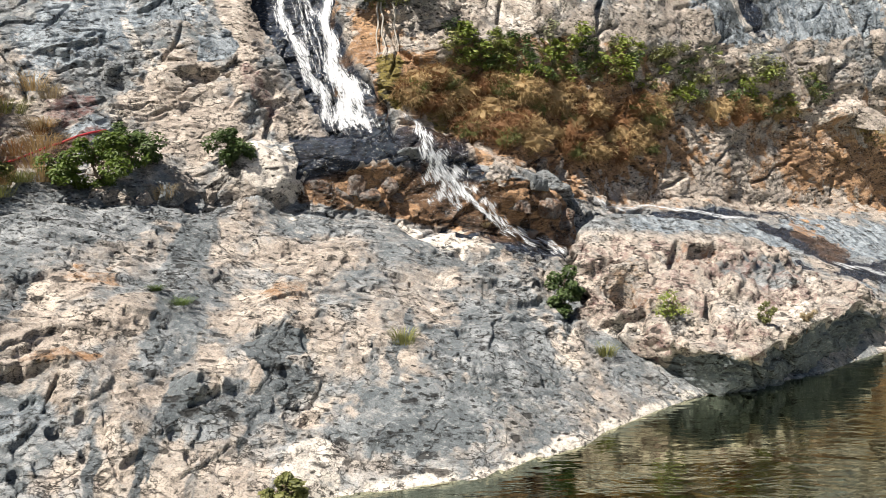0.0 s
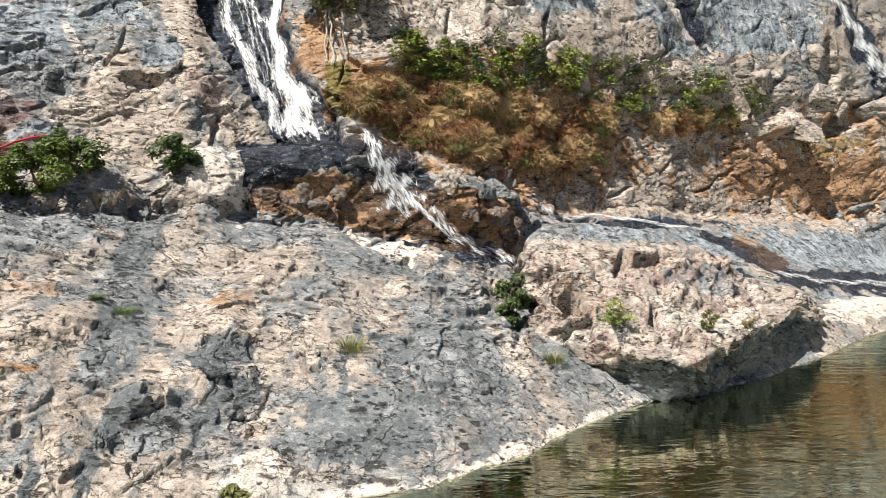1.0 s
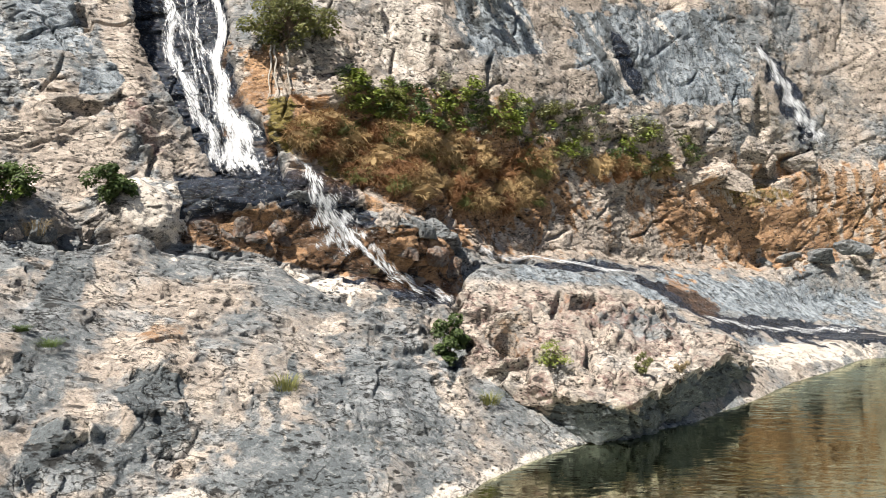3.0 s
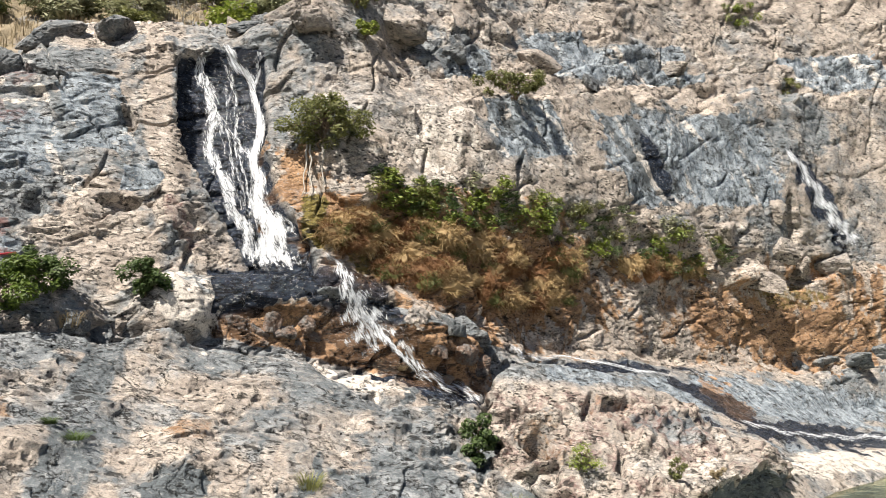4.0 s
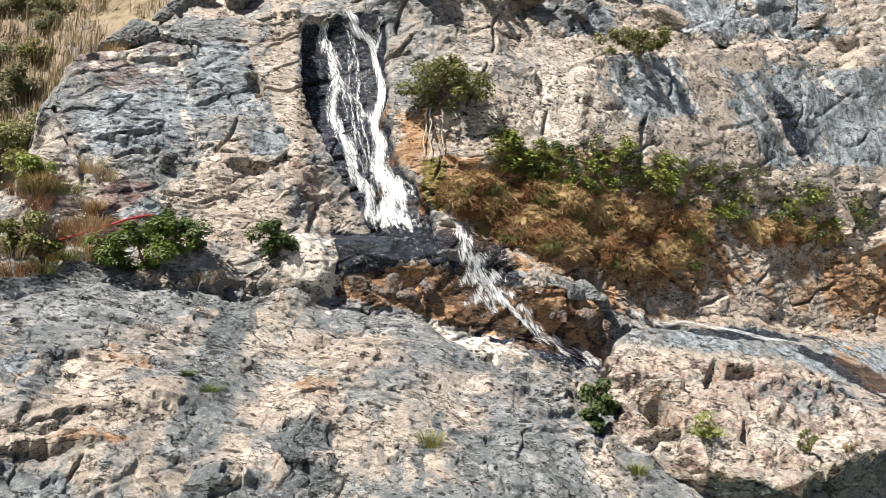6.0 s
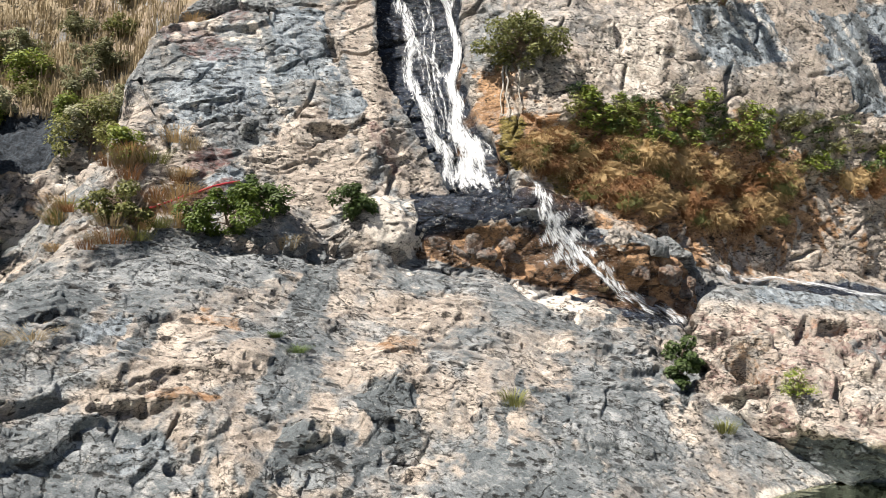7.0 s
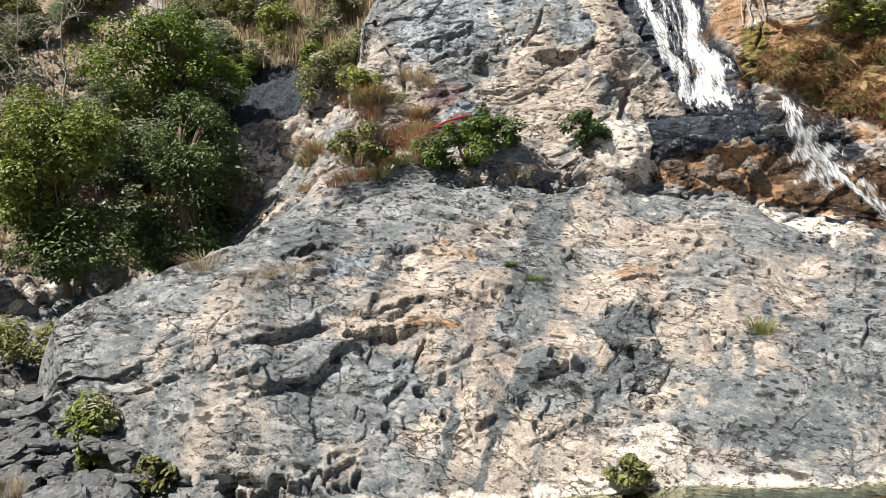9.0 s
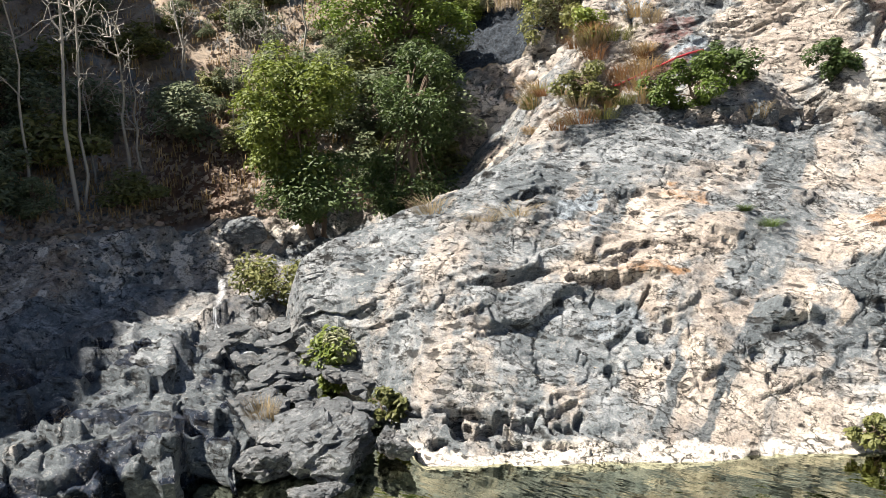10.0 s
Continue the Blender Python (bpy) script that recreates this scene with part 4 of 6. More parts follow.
# ---- ground and pool ----
ga, gr = np.linspace(0, 2 * np.pi, 181), np.array([0, 1.5, 3, 4.5, 6, 7.5, 9, 12, 16, 22, 30, 40, 55, 70, 90, 120, 180, 300, 600, 1500, 3500])
gx, gy = gr[:, None] * np.cos(ga), gr[:, None] * np.sin(ga)
gz = -1.6 + smooth(60, 120, np.hypot(gx, gy)) * 14 + 4.0 * smooth(3.4, -1.5, gy) * smooth(60, 0, np.abs(gx)) + .15 * fbm(np.stack([gx, gy, 0 * gx], -1).reshape(-1, 3) * .3, 99, 3).reshape(gx.shape)
gpos = np.stack([gx, gy, gz], -1)
ground = new("ground", grid_mesh("ground", gpos[:, ::-1], len(gr), len(ga), SOIL, {"tone": np.tile((.35, 0, 0, 0), (gpos.shape[0] * gpos.shape[1], 1))}))
tagged(ground, "brown earth and gravel under and around the pool", "ground", kind="structure")

wa = np.linspace(-62, 75, 240)
wfar = np.interp(wa, sorted(q[0] for q in SHORE), [q[1] for q in sorted(SHORE)]) + .8
wt = np.concatenate([np.linspace(0, .85, 20), np.linspace(.87, 1, 40)])
wr = 1.0 + wt[:, None] * (wfar - 1.0)
wpos = polar(np.broadcast_to(wa, wr.shape), wr, 0 * wr)
wn = fbm(wpos.reshape(-1, 3) * .8, 101, 3)
murk = smooth(-.9, -2.2, (wr - wfar).ravel() + .5 * wn)
red_bar = smooth(1.0, .5, np.hypot((wpos[..., 0].ravel() - 6.4) / 2.1, (wpos[..., 1].ravel() - 11.0) / .8) + .3 * wn)
murk = murk * (1 - .85 * red_bar)
pool = new("pool", grid_mesh("pool", wpos, len(wt), len(wa), POOL, {"tone": np.stack([murk, 0 * murk, 0 * murk, 0 * murk], 1)}))
tagged(pool, "still green-brown pool water with gentle ripples", "water", kind="structure")


bar_a = np.linspace(0, 2 * np.pi, 40)
bar_r = np.linspace(0, 1, 10)
bar = np.stack([6.4 + 2.2 * bar_r[:, None] * np.cos(bar_a) + .25 * bar_r[:, None] * np.sin(3 * bar_a), 11.0 + .85 * bar_r[:, None] * np.sin(bar_a), -.10 - .9 * bar_r[:, None] ** 2 + 0 * bar_a], -1)


# ---- builders ----
def part(name, me, parent=None, label=""):
    ob = new(name, me)
    if parent:
        ob.parent = parent
    return tagged(ob, label)


def raw_mesh(name, v, f, mat, smoothed=False):
    me = bpy.data.meshes.new(name)
    me.from_pydata([tuple(p) for p in v], [], f)
    me.materials.append(mat)
    me.polygons.foreach_set("use_smooth", [smoothed] * len(me.polygons))
    me.update()
    return me


def boulder_mesh(name, size, seed, mat, rough=0.22, sub=5, slabby=False):
    """A broken stone: flat faces meeting at worn edges."""
    rng = np.random.RandomState(seed)
    bm = bmesh.new()
    bmesh.ops.create_icosphere(bm, subdivisions=sub, radius=1.0)
    p = np.array([v.co[:] for v in bm.verts], np.float32)
    planes = rng.normal(size=(12, 3))
    planes /= np.linalg.norm(planes, axis=1, keepdims=True)
    dist = rng.uniform(.48, .95, 12)
    if slabby:
        planes[0], dist[0] = (.12, .1, .987), .5
        planes[1], dist[1] = (.62, -.75, -.2), .62
    cosv = p @ planes.T
    reach = np.where(cosv > .08, dist / np.maximum(cosv, .08), 9)
    k = np.sort(reach, axis=1)
    d = np.minimum(k[:, 0], 1.25) - .06 * smooth(.10, 0, k[:, 1] - k[:, 0])
    f2, _ = facets(p * 3.0 + seed * 1.3, 300 + seed, .5)
    d = d + rough * .22 * f2 + .035 * fbm(p * 2.2 + seed, 400 + seed, 3) + .02 * fbm(p * 9 + seed, 420, 2)
    q = p * d[:, None] * np.array(size, np.float32)
    q[:, 2] = np.maximum(q[:, 2], -0.55 * size[2])
    for v, c in zip(bm.verts, q):
        v.co = c
    me = bpy.data.meshes.new(name)
    bm.to_mesh(me)
    bm.free()
    me.polygons.foreach_set("use_smooth", [False] * len(me.polygons))
    me.materials.append(mat)
    return me


def tube(path, radii, segs=6):
    v, f = [], []
    up = Vector((0.3, 0.2, 0.93))
    for i, p in enumerate(path):
        d = (path[min(i + 1, len(path) - 1)] - path[max(i - 1, 0)]).normalized()
        a = d.cross(up if abs(d.dot(up)) < 0.95 else Vector((1, 0, 0))).normalized()
        b = d.cross(a)
        for k in range(segs):
            t = 2 * math.pi * k / segs
            v.append(p + (a * math.cos(t) + b * math.sin(t)) * radii[i])
    for i in range(len(path) - 1):
        for k in range(segs):
            f.append((i * segs + k, i * segs + (k + 1) % segs, (i + 1) * segs + (k + 1) % segs, (i + 1) * segs + k))
    f.append(tuple(range(len(v) - segs, len(v))))
    return v, f


def joined(pieces):
    v, f = [], []
    for pv, pf in pieces:
        o = len(v)
        v += pv
        f += [tuple(i + o for i in q) for q in pf]
    return v, f


def leaves_mesh(name, centres, normals, sizes, mat, slim=0.45, fold=0.25):
    """One small folded leaf at every centre."""
    n = len(centres)
    rng = np.random.RandomState(n % 9973 + 5)
    nn = normals / np.maximum(np.linalg.norm(normals, axis=1, keepdims=True), 1e-6)
    ax = np.cross(nn, rng.normal(size=(n, 3)))
    ax /= np.maximum(np.linalg.norm(ax, axis=1, keepdims=True), 1e-6)
    ay = np.cross(nn, ax)
    s = sizes[:, None]
    tipf = centres + ax * s * 0.5
    tipb = centres - ax * s * 0.5
    le = centres + ay * s * slim * 0.5 + nn * s * fold * 0.4
    ri = centres - ay * s * slim * 0.5 + nn * s * fold * 0.4
    v = np.stack([tipb, le, tipf, ri], 1).reshape(-1, 3).astype(np.float32)
    i = np.arange(n)[:, None] * 4
    tri = np.concatenate([i + [0, 1, 2], i + [0, 2, 3]], 1).reshape(-1, 3).astype(np.int32)
    me = bpy.data.meshes.new(name)
    me.vertices.add(len(v))
    me.vertices.foreach_set("co", v.ravel())
    me.loops.add(tri.size)
    me.loops.foreach_set("vertex_index", tri.ravel())
    me.polygons.add(len(tri))
    me.polygons.foreach_set("loop_start", np.arange(0, tri.size, 3, dtype=np.int32))
    me.update(calc_edges=True)
    me.materials.append(mat)
    return me


def crown_points(rng, clumps, per, spread):
    """Leaves gathered on the outside of clumps; clumps: rows of x, y, z, radius."""
    pts, nrms = [], []
    for x, y, z, r in clumps:
        d = rng.normal(size=(per, 3))
        d /= np.linalg.norm(d, axis=1, keepdims=True)
        k = r * rng.uniform(0.35, 1.05, per) ** 0.6
        pts.append(np.array([x, y, z]) + d * k[:, None] * np.array(spread))
        nrms.append(d * 0.6 + np.array([-.15, -.1, 0.9]) + rng.normal(size=(per, 3)) * 0.45)
    return np.concatenate(pts), np.concatenate(nrms)


def limb_paths(rng, base_p, top_p, clumps, r0, wob=0.12):
    trunk = []
    for k in range(9):
        t = k / 8
        p = base_p.lerp(top_p, t) + Vector(rng.normal(size=3)) * wob * t * (1 - t) * 2
        trunk.append(p)
    pieces = [tube(trunk, [r0 * (1 - 0.65 * k / 8) for k in range(9)], 8)]
    for x, y, z, r in clumps:
        e = Vector((x, y, z))
        s = trunk[int(rng.randint(3, 8))]
        if (e - s).length < 0.15:
            continue
        path = [s.lerp(e, k / 5) + Vector((0, 0, 0.12 * (e - s).length * math.sin(math.pi * k / 5))) + Vector(rng.normal(size=3)) * 0.03 for k in range(6)]
        pieces.append(tube(path, [max(r0 * 0.38 * (1 - k / 6), 0.008) for k in range(6)], 5))
    return joined(pieces)


def tree(base_p, clumps, seed, mat, leaf, per, r0, label, spread=(1, 1, .8), bark=None, name="tree", category="tree"):
    rng = np.random.RandomState(seed)
    root = new(name)
    root.location = base_p
    loc = [(x - base_p.x, y - base_p.y, z - base_p.z, r) for x, y, z, r in clumps]
    top = max(loc, key=lambda c: c[2])
    mid = Vector((sum(c[0] for c in loc) / len(loc), sum(c[1] for c in loc) / len(loc), top[2] * 0.85))
    v, f = limb_paths(rng, Vector((0, 0, -0.25)), mid, loc, r0)
    if name == "creeper":
        tagged(part("stem", raw_mesh("stem", v, f, BARK, True), root, "thin trailing brown stem"), kind="stuff")
    else:
        part("trunk", raw_mesh("trunk", v, f, bark or BARK, True), root, "bark-covered trunk and limbs")
    p, n = crown_points(rng, loc, per, spread)
    part("crown", leaves_mesh("crown", p, n, rng.uniform(.6, 1.25, len(p)) * leaf, mat), root, "many small leaves with gaps")
    return tagged(root, label, category)


def oval_clumps(rng, centre, half, count, r):
    out = []
    while len(out) < count:
        d = rng.uniform(-1, 1, 3)
        if np.linalg.norm(d) < 1:
            out.append((centre.x + d[0] * half[0], centre.y + d[1] * half[1], centre.z + d[2] * half[2], r * rng.uniform(.7, 1.25)))
    return out


def shrub(p, wide, high, seed, mat, label, leaf=.09, count=9, per=70, name="shrub"):
    rng = np.random.RandomState(seed)
    cl = oval_clumps(rng, p + Vector((0, -.05, high * .42)), (wide * .52, wide * .36, high * .44), count, min(wide, high) * .2)
    return tree(p, cl, seed, mat, leaf, per, max(.012, wide * .02), label, (1, 1, .85), name=name, category="shrub")


def scatter(template, p, wide, high, turn, rx=0, ry=0):
    """A copy of a plant built 1 m wide and high."""
    return copy_thing(template, pose(p.x, p.y, p.z, rx, ry, turn) @ Matrix.Diagonal((wide, wide, high, 1)))


def tuft(p, wide, high, seed, mat, label, blades=110, droop=.5, lean=(0, -.25, 0), name="grass_tuft", category="grass", width=.007, spread=.22):
    """A clump of arching blades."""
    rng = np.random.RandomState(seed)
    v, f = [], []
    for _ in range(blades):
        a, s = rng.uniform(0, 6.283), rng.uniform(.45, 1.1)
        b0 = np.array([math.cos(a), math.sin(a), 0]) * wide * spread * rng.uniform(0, 1) ** .5
        out = np.array([math.cos(a), math.sin(a), 0]) * wide * .5 * s + np.array(lean) * wide * .5
        side = np.array([-math.sin(a), math.cos(a), 0]) * width * rng.uniform(.7, 1.4)
        o = len(v)
        for t, w in ((0, 1), (.45, .9), (.8, .55), (1, .05)):
            q = b0 + out * t ** 1.3 + np.array([0, 0, high * s * (t * (1 + droop) - droop * t * t * 1.5)])
            v += [q - side * w, q + side * w]
        f += [(o + 2 * k, o + 2 * k + 1, o + 2 * k + 3, o + 2 * k + 2) for k in range(3)]
    ob = new(name, raw_mesh(name, v, f, mat))
    ob.location = p
    return tagged(ob, label, category)


# ---- great boulder by the pool ----
BF = [(-8.7, 15.3, -10.2), (-9.9, 15.2, -11.6), (-13, 14.9, -13.4), (-15.7, 15.0, -14.7), (-18.4, 14.95, -15.1), (-21.3, 15.8, -14.4), (-24.4, 17.7, -12.9), (-26.7, 19.9, -11.4), (-27.8, 21.6, -10.1)]
BBROW = [(-8.9, 15.5, -8.6), (-12, 15.0, -10.6), (-15, 14.6, -11.7), (-16.8, 14.45, -12.3), (-20.5, 14.8, -12.3), (-23.5, 16.4, -10.2), (-24.9, 17.4, -9.4), (-26.2, 18.8, -8.5), (-27.6, 20.8, -9.4)]
BTOP = [(-9.1, 17.0, -4.4), (-9.8, 17.5, -3.5), (-12.7, 18, -3.4), (-15.6, 18.5, -3.7), (-19, 19.2, -4.5), (-21.2, 19.8, -5.1), (-22.6, 20.2, -6.5), (-24.8, 20.8, -7.3), (-26.5, 21.2, -7.6), (-27.6, 21.6, -9.2)]
bb = np.linspace(-8.8, -27.8, 250)
bl = [line(s, bb) for s in (BF, BBROW, BTOP)]
bl = [(bl[0][0] + .5, bl[0][1] * 0 - .8), bl[0], bl[1], bl[2], (bl[2][0] + 1.2, bl[2][1] * 0 + .2)]
br_, bz_ = [], []
for (r0, z0), (r1, z1), n in zip(bl[:-1], bl[1:], (12, 70, 110, 24)):
    for k in range(n):
        br_.append(r0 + (r1 - r0) * k / n)
        bz_.append(z0 + (z1 - z0) * k / n)
br_, bz_ = np.array(br_), np.array(bz_)
for _ in range(4):
    br_[1:-1] = (br_[:-2] + 2 * br_[1:-1] + br_[2:]) / 4
    bz_[1:-1] = (bz_[:-2] + 2 * bz_[1:-1] + bz_[2:]) / 4
edge_w = fbm(np.stack([bz_.ravel() * 1.6, br_.ravel() * .5, 0 * bz_.ravel()], 1), 145, 3).reshape(bz_.shape)
bpos = polar(bb + 1.1 * edge_w * smooth(-14, -9, bb), br_, bz_)
bn = normals_of(bpos)
bf = bpos.reshape(-1, 3).astype(np.float32)
AZ, EL = np.broadcast_to(bb, br_.shape).ravel(), np.degrees(np.arctan2(bz_ - EYE[2], br_)).ravel()
wob1, wob2 = fbm(bf * 1.6, 11, 4), fbm(bf * 5, 17, 3)
flat, turned = bf, bf @ np.array(tilt, dtype=np.float32).T
warp = np.stack([fbm(bf * 0.8, q, 2) for q in (5, 6, 8)], 1)
fine_warp = np.stack([fbm(bf * 4.0, q, 2) for q in (9, 10, 12)], 1)
c1, g1 = plates((.9, 1.1, 1.4), 121, .4, .16, .7)
c2, g2 = plates((2.2, 2.6, 3.4), 131, .4, .2, .8)
c3, g3 = plates((6, 7, 8), 141, .4, .25, .8)
calm = smooth(-4.9, -6.6, EL + .5 * wob1 + .25 * (AZ + 17) * smooth(-17, -20, AZ))
foot = smooth(-10.6, -11.6, EL)
disp = (.24 * c1 + .10 * c2) * (.12 + .88 * calm * (1 - .55 * foot)) + .020 * c3 + .015 * wob1 + .004 * wob2 - .07 * (1 - g1) * calm - .03 * (1 - g2) * calm
disp -= .08 * pits((2.0, 4.0, 5.0), 151, .5, .93, 1.0) * calm + cracks((.9, 1.2, 1.1), 521, .03, .06) * calm
for q in ((-17.4, -5.9, 1.9, .55, 0, .30), (-15.4, -6.2, .5, .8, 0, .22), (-12.3, -8.9, 1.4, 1.0, -30, .55), (-11.0, -6.6, 1.4, .2, 5, .18), (-18.2, -7.8, .9, .25, -60, .25),
          (-13.0, -10.9, 1.2, .5, -40, .3), (-17.6, -9.4, .35, .9, 0, .3), (-10.3, -12.2, .5, .6, 0, .3), (-22.4, -11.6, .35, 1.2, 15, .3), (-20.6, -13.4, .3, .9, 10, .25)):
    disp = disp - q[5] * oval(*q[:5], .35)
disp = disp + .22 * oval(-12.6, -9.9, 1.5, .4, 32, .15)
bq = bf + bn.reshape(-1, 3) * disp[:, None]
bq = bq.reshape(*br_.shape, 3)
for k, w in ((0, 1.0), (1, .55), (2, .25), (3, .08)):
    for c in (k, -1 - k):
        bq[:, c] += polar(np.full(len(bq), bb[c]), np.full(len(bq), 2.2 * w), np.full(len(bq), -.5 * w))
bpink = .55 * smooth(.1, .5, wob1 + .25) * smooth(-4.5, -5.5, EL)
btan = .80 + .3 * wob1 - 1.1 * smooth(-5.2, -4.0, EL + .35 * wob1) * .8 - .5 * oval(-20.5, -7.0, 3.0, 1.1, -15)
# Dark stone at the foot, deepened below the brow to paint its shade.
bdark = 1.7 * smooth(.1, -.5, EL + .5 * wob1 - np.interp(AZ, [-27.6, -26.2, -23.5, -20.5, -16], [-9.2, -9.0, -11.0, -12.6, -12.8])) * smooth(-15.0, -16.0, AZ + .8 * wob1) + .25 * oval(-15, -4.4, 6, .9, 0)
brust = .35 * oval(-12.4, -8.8, 2.2, 1.8, 0) + .3 * oval(-17, -6, 2.4, 1.0, 0)
bpale = .4 * oval(-21, -9.2, 3.5, .8, 0, .8) + .3 * oval(-12, -10, 2, 1, 0, .8)
bz0 = 0 * btan
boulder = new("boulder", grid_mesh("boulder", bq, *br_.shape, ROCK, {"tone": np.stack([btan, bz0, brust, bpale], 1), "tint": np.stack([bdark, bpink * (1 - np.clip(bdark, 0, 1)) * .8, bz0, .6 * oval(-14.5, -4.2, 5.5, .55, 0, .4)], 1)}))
tagged(boulder, "large cracked tan boulder at the pool, dark grey foot with painted shade", "boulder")

# ---- falling water ----
def flow(name, path, label, lift=.05, across=9, steps=60, core=.5, parent=None, ground_at=None):
    """A sheet of water lying on the rock; path: rows of (bearing, rise, half width in degrees)."""
    pb, pe, pw = (np.array([q[i] for q in path]) for i in range(3))
    t = np.linspace(0, 1, len(path))
    tt = np.linspace(0, 1, steps)
    cb, ce, cw = (np.interp(tt, t, q) for q in (pb, pe, pw))
    db, de = np.gradient(cb), np.gradient(ce)
    ln = np.hypot(db, de)
    pos, cov = np.zeros((steps, across, 3)), np.zeros((steps, across))
    for i in range(steps):
        for j in range(across):
            s = 2 * j / (across - 1) - 1
            b, e = cb[i] + s * cw[i] * de[i] / ln[i], ce[i] - s * cw[i] * db[i] / ln[i]
            pos[i, j] = (ground_at or on_rock)(b, e)
            cov[i, j] = core * (1 - abs(s + .3 * math.sin(i * .55 + len(path))) ** 1.8) + .12 * math.sin(i * .9 + j * 1.9)
            cov[i, j] *= min(1, (steps - 1 - i) / (.10 * steps) + .25 + .25 * math.sin(j * 2.3)) * min(1, i / (.06 * steps) + .3)
    for _ in range(4):
        pos[1:-1] = (pos[:-2] + 2 * pos[1:-1] + pos[2:]) / 4
        pos[:, 1:-1] = (pos[:, :-2] + 2 * pos[:, 1:-1] + pos[:, 2:]) / 4
    n = normals_of(pos)
    toward = np.array(EYE) - pos
    n *= np.sign((n * toward).sum(-1, keepdims=True))
    mid = 1 - np.abs(np.linspace(-1, 1, across)) ** 2
    pos = pos + n * (lift * (.5 + .5 * mid))[None, :, None]
    me = grid_mesh(name, pos, steps, across, FOAM, {"tone": np.repeat(cov.reshape(-1, 1), 4, 1)})
    uv = me.uv_layers.new(name="UVMap")
    long = np.concatenate([[0], np.cumsum(np.linalg.norm(np.diff(pos[:, across // 2], axis=0), axis=1))])
    wide = np.linalg.norm(pos[:, -1] - pos[:, 0], axis=1).mean()
    vi = np.zeros(len(me.loops), np.int32)
    me.loops.foreach_get("vertex_index", vi)
    uvs = np.stack([(vi % across) / (across - 1) * wide, long[vi // across]], 1)
    uv.data.foreach_set("uv", uvs.astype(np.float32).ravel())
    ob = new(name, me)
    if parent:
        ob.parent = parent
    return tagged(ob, label)


falls = tagged(new("waterfall"), "white waterfall in two streams down a dark wet channel", "waterfall")
flow("stream", [(11.7, 15.0, .6), (11.4, 14.2, .5), (11.0, 12.7, .6), (10.3, 11.7, .7), (10.7, 10.4, .55), (10.0, 8.1, .6), (8.9, 6, .65), (7.9, 4.4, .6), (7.2, 3.2, .7), (6.7, 1.4, .7)], "", core=.58, parent=falls)
flow("stream", [(10.0, 15.7, .4), (9.4, 14.9, .5), (8.5, 13.9, .45), (7.8, 12.8, .4), (7.4, 10.4, .4), (7.6, 8.2, .55), (7.2, 6.6, .8), (6.3, 4.8, 1.15), (5.7, 3.2, 1.5), (5.2, 1.5, 1.9)], "", core=.72, across=15, parent=falls)
flow("stream", [(7.8, 15.7, .35), (7.9, 14.8, .3), (7.8, 13.4, .35)], "", core=.5, across=7, steps=24, parent=falls)
flow("stream", [(10.3, 11.4, .4), (9.3, 10.3, .5), (8.3, 9.4, .5), (7.5, 8.0, .5)], "", core=.42, across=7, steps=30, parent=falls)
flow("veil", [(9.8, 15.0, 1.5), (9.5, 12.5, 1.7), (9.0, 10.0, 1.6), (8.4, 7.5, 1.4), (7.4, 5.0, 1.4), (6.4, 3.0, 1.7), (5.8, 1.5, 2.1)], "thin broken veil of water", core=.14, lift=.035, across=25, steps=80, parent=falls)
rngw = np.random.RandomState(17)
for i in range(6):
    k, top, end = rngw.uniform(-.12, 1.1), rngw.uniform(8, 15.4), rngw.uniform(1.7, 6)
    ee = np.linspace(top, end, 9)
    lb = np.interp(ee, [1.5, 3.6, 5.4, 7, 8.8, 10.8, 12.1, 15.2], [7.0, 7.8, 8.6, 9.2, 9.9, 10.7, 10.6, 11.7])
    rb_ = np.interp(ee, [1.4, 3.2, 4.8, 6.6, 8.4, 12.6, 14.4, 15.9], [4.6, 5.5, 6.3, 7.0, 7.5, 8.0, 8.6, 9.9])
    flow("stream", [(lb[j] + k * (rb_[j] - lb[j]) + rngw.uniform(-.12, .12), ee[j], rngw.uniform(.12, .34)) for j in range(9)], "", core=rngw.uniform(.22, .45), lift=.04, across=7, steps=40, parent=falls)
casc = tagged(new("cascade"), "white cascade stepping down wet rocks below the waterfall", "waterfall")
flow("stream", [(2.9, 3.0, .25), (1.7, 2.2, .4), (1.3, .9, .9), (.5, -.5, 1.5), (-.4, -1.7, 1.9), (-1.4, -3.3, 1.9)], "", core=.54, across=15, parent=casc)
flow("stream", [(-2.6, -2.4, .5), (-3.1, -3.4, .6), (-3.9, -4.5, .6), (-5.5, -5.3, .65), (-7.4, -5.9, .6), (-8.4, -6.6, .5)], "", core=.50, across=13, parent=casc)
for i in range(12):
    b0, e0 = rngw.uniform(8.5, -1.5), rngw.uniform(-.6, .9)
    flow("stream", [(b0, e0, .12), (b0 - .3, e0 - .7, .16), (b0 - .5, e0 - 1.5, .2), (b0 - .7, e0 - 2.4, .2)], "", core=rngw.uniform(.15, .3), lift=.035, across=5, steps=24, parent=casc)
for i in range(8):
    k = i / 7
    flow("stream", [(1.6 - 3 * k, 1.2 - 3.6 * k + rngw.uniform(-.3, .3), .15), (.5 - 3 * k, -.2 - 3.3 * k, .22), (-.6 - 3.2 * k, -1.6 - 2.9 * k, .22)], "", core=.5, lift=.04, across=5, steps=24, parent=casc)
rs = tagged(new("stream_run"), "thin run of water over the flat rocks to the pool", "stream")
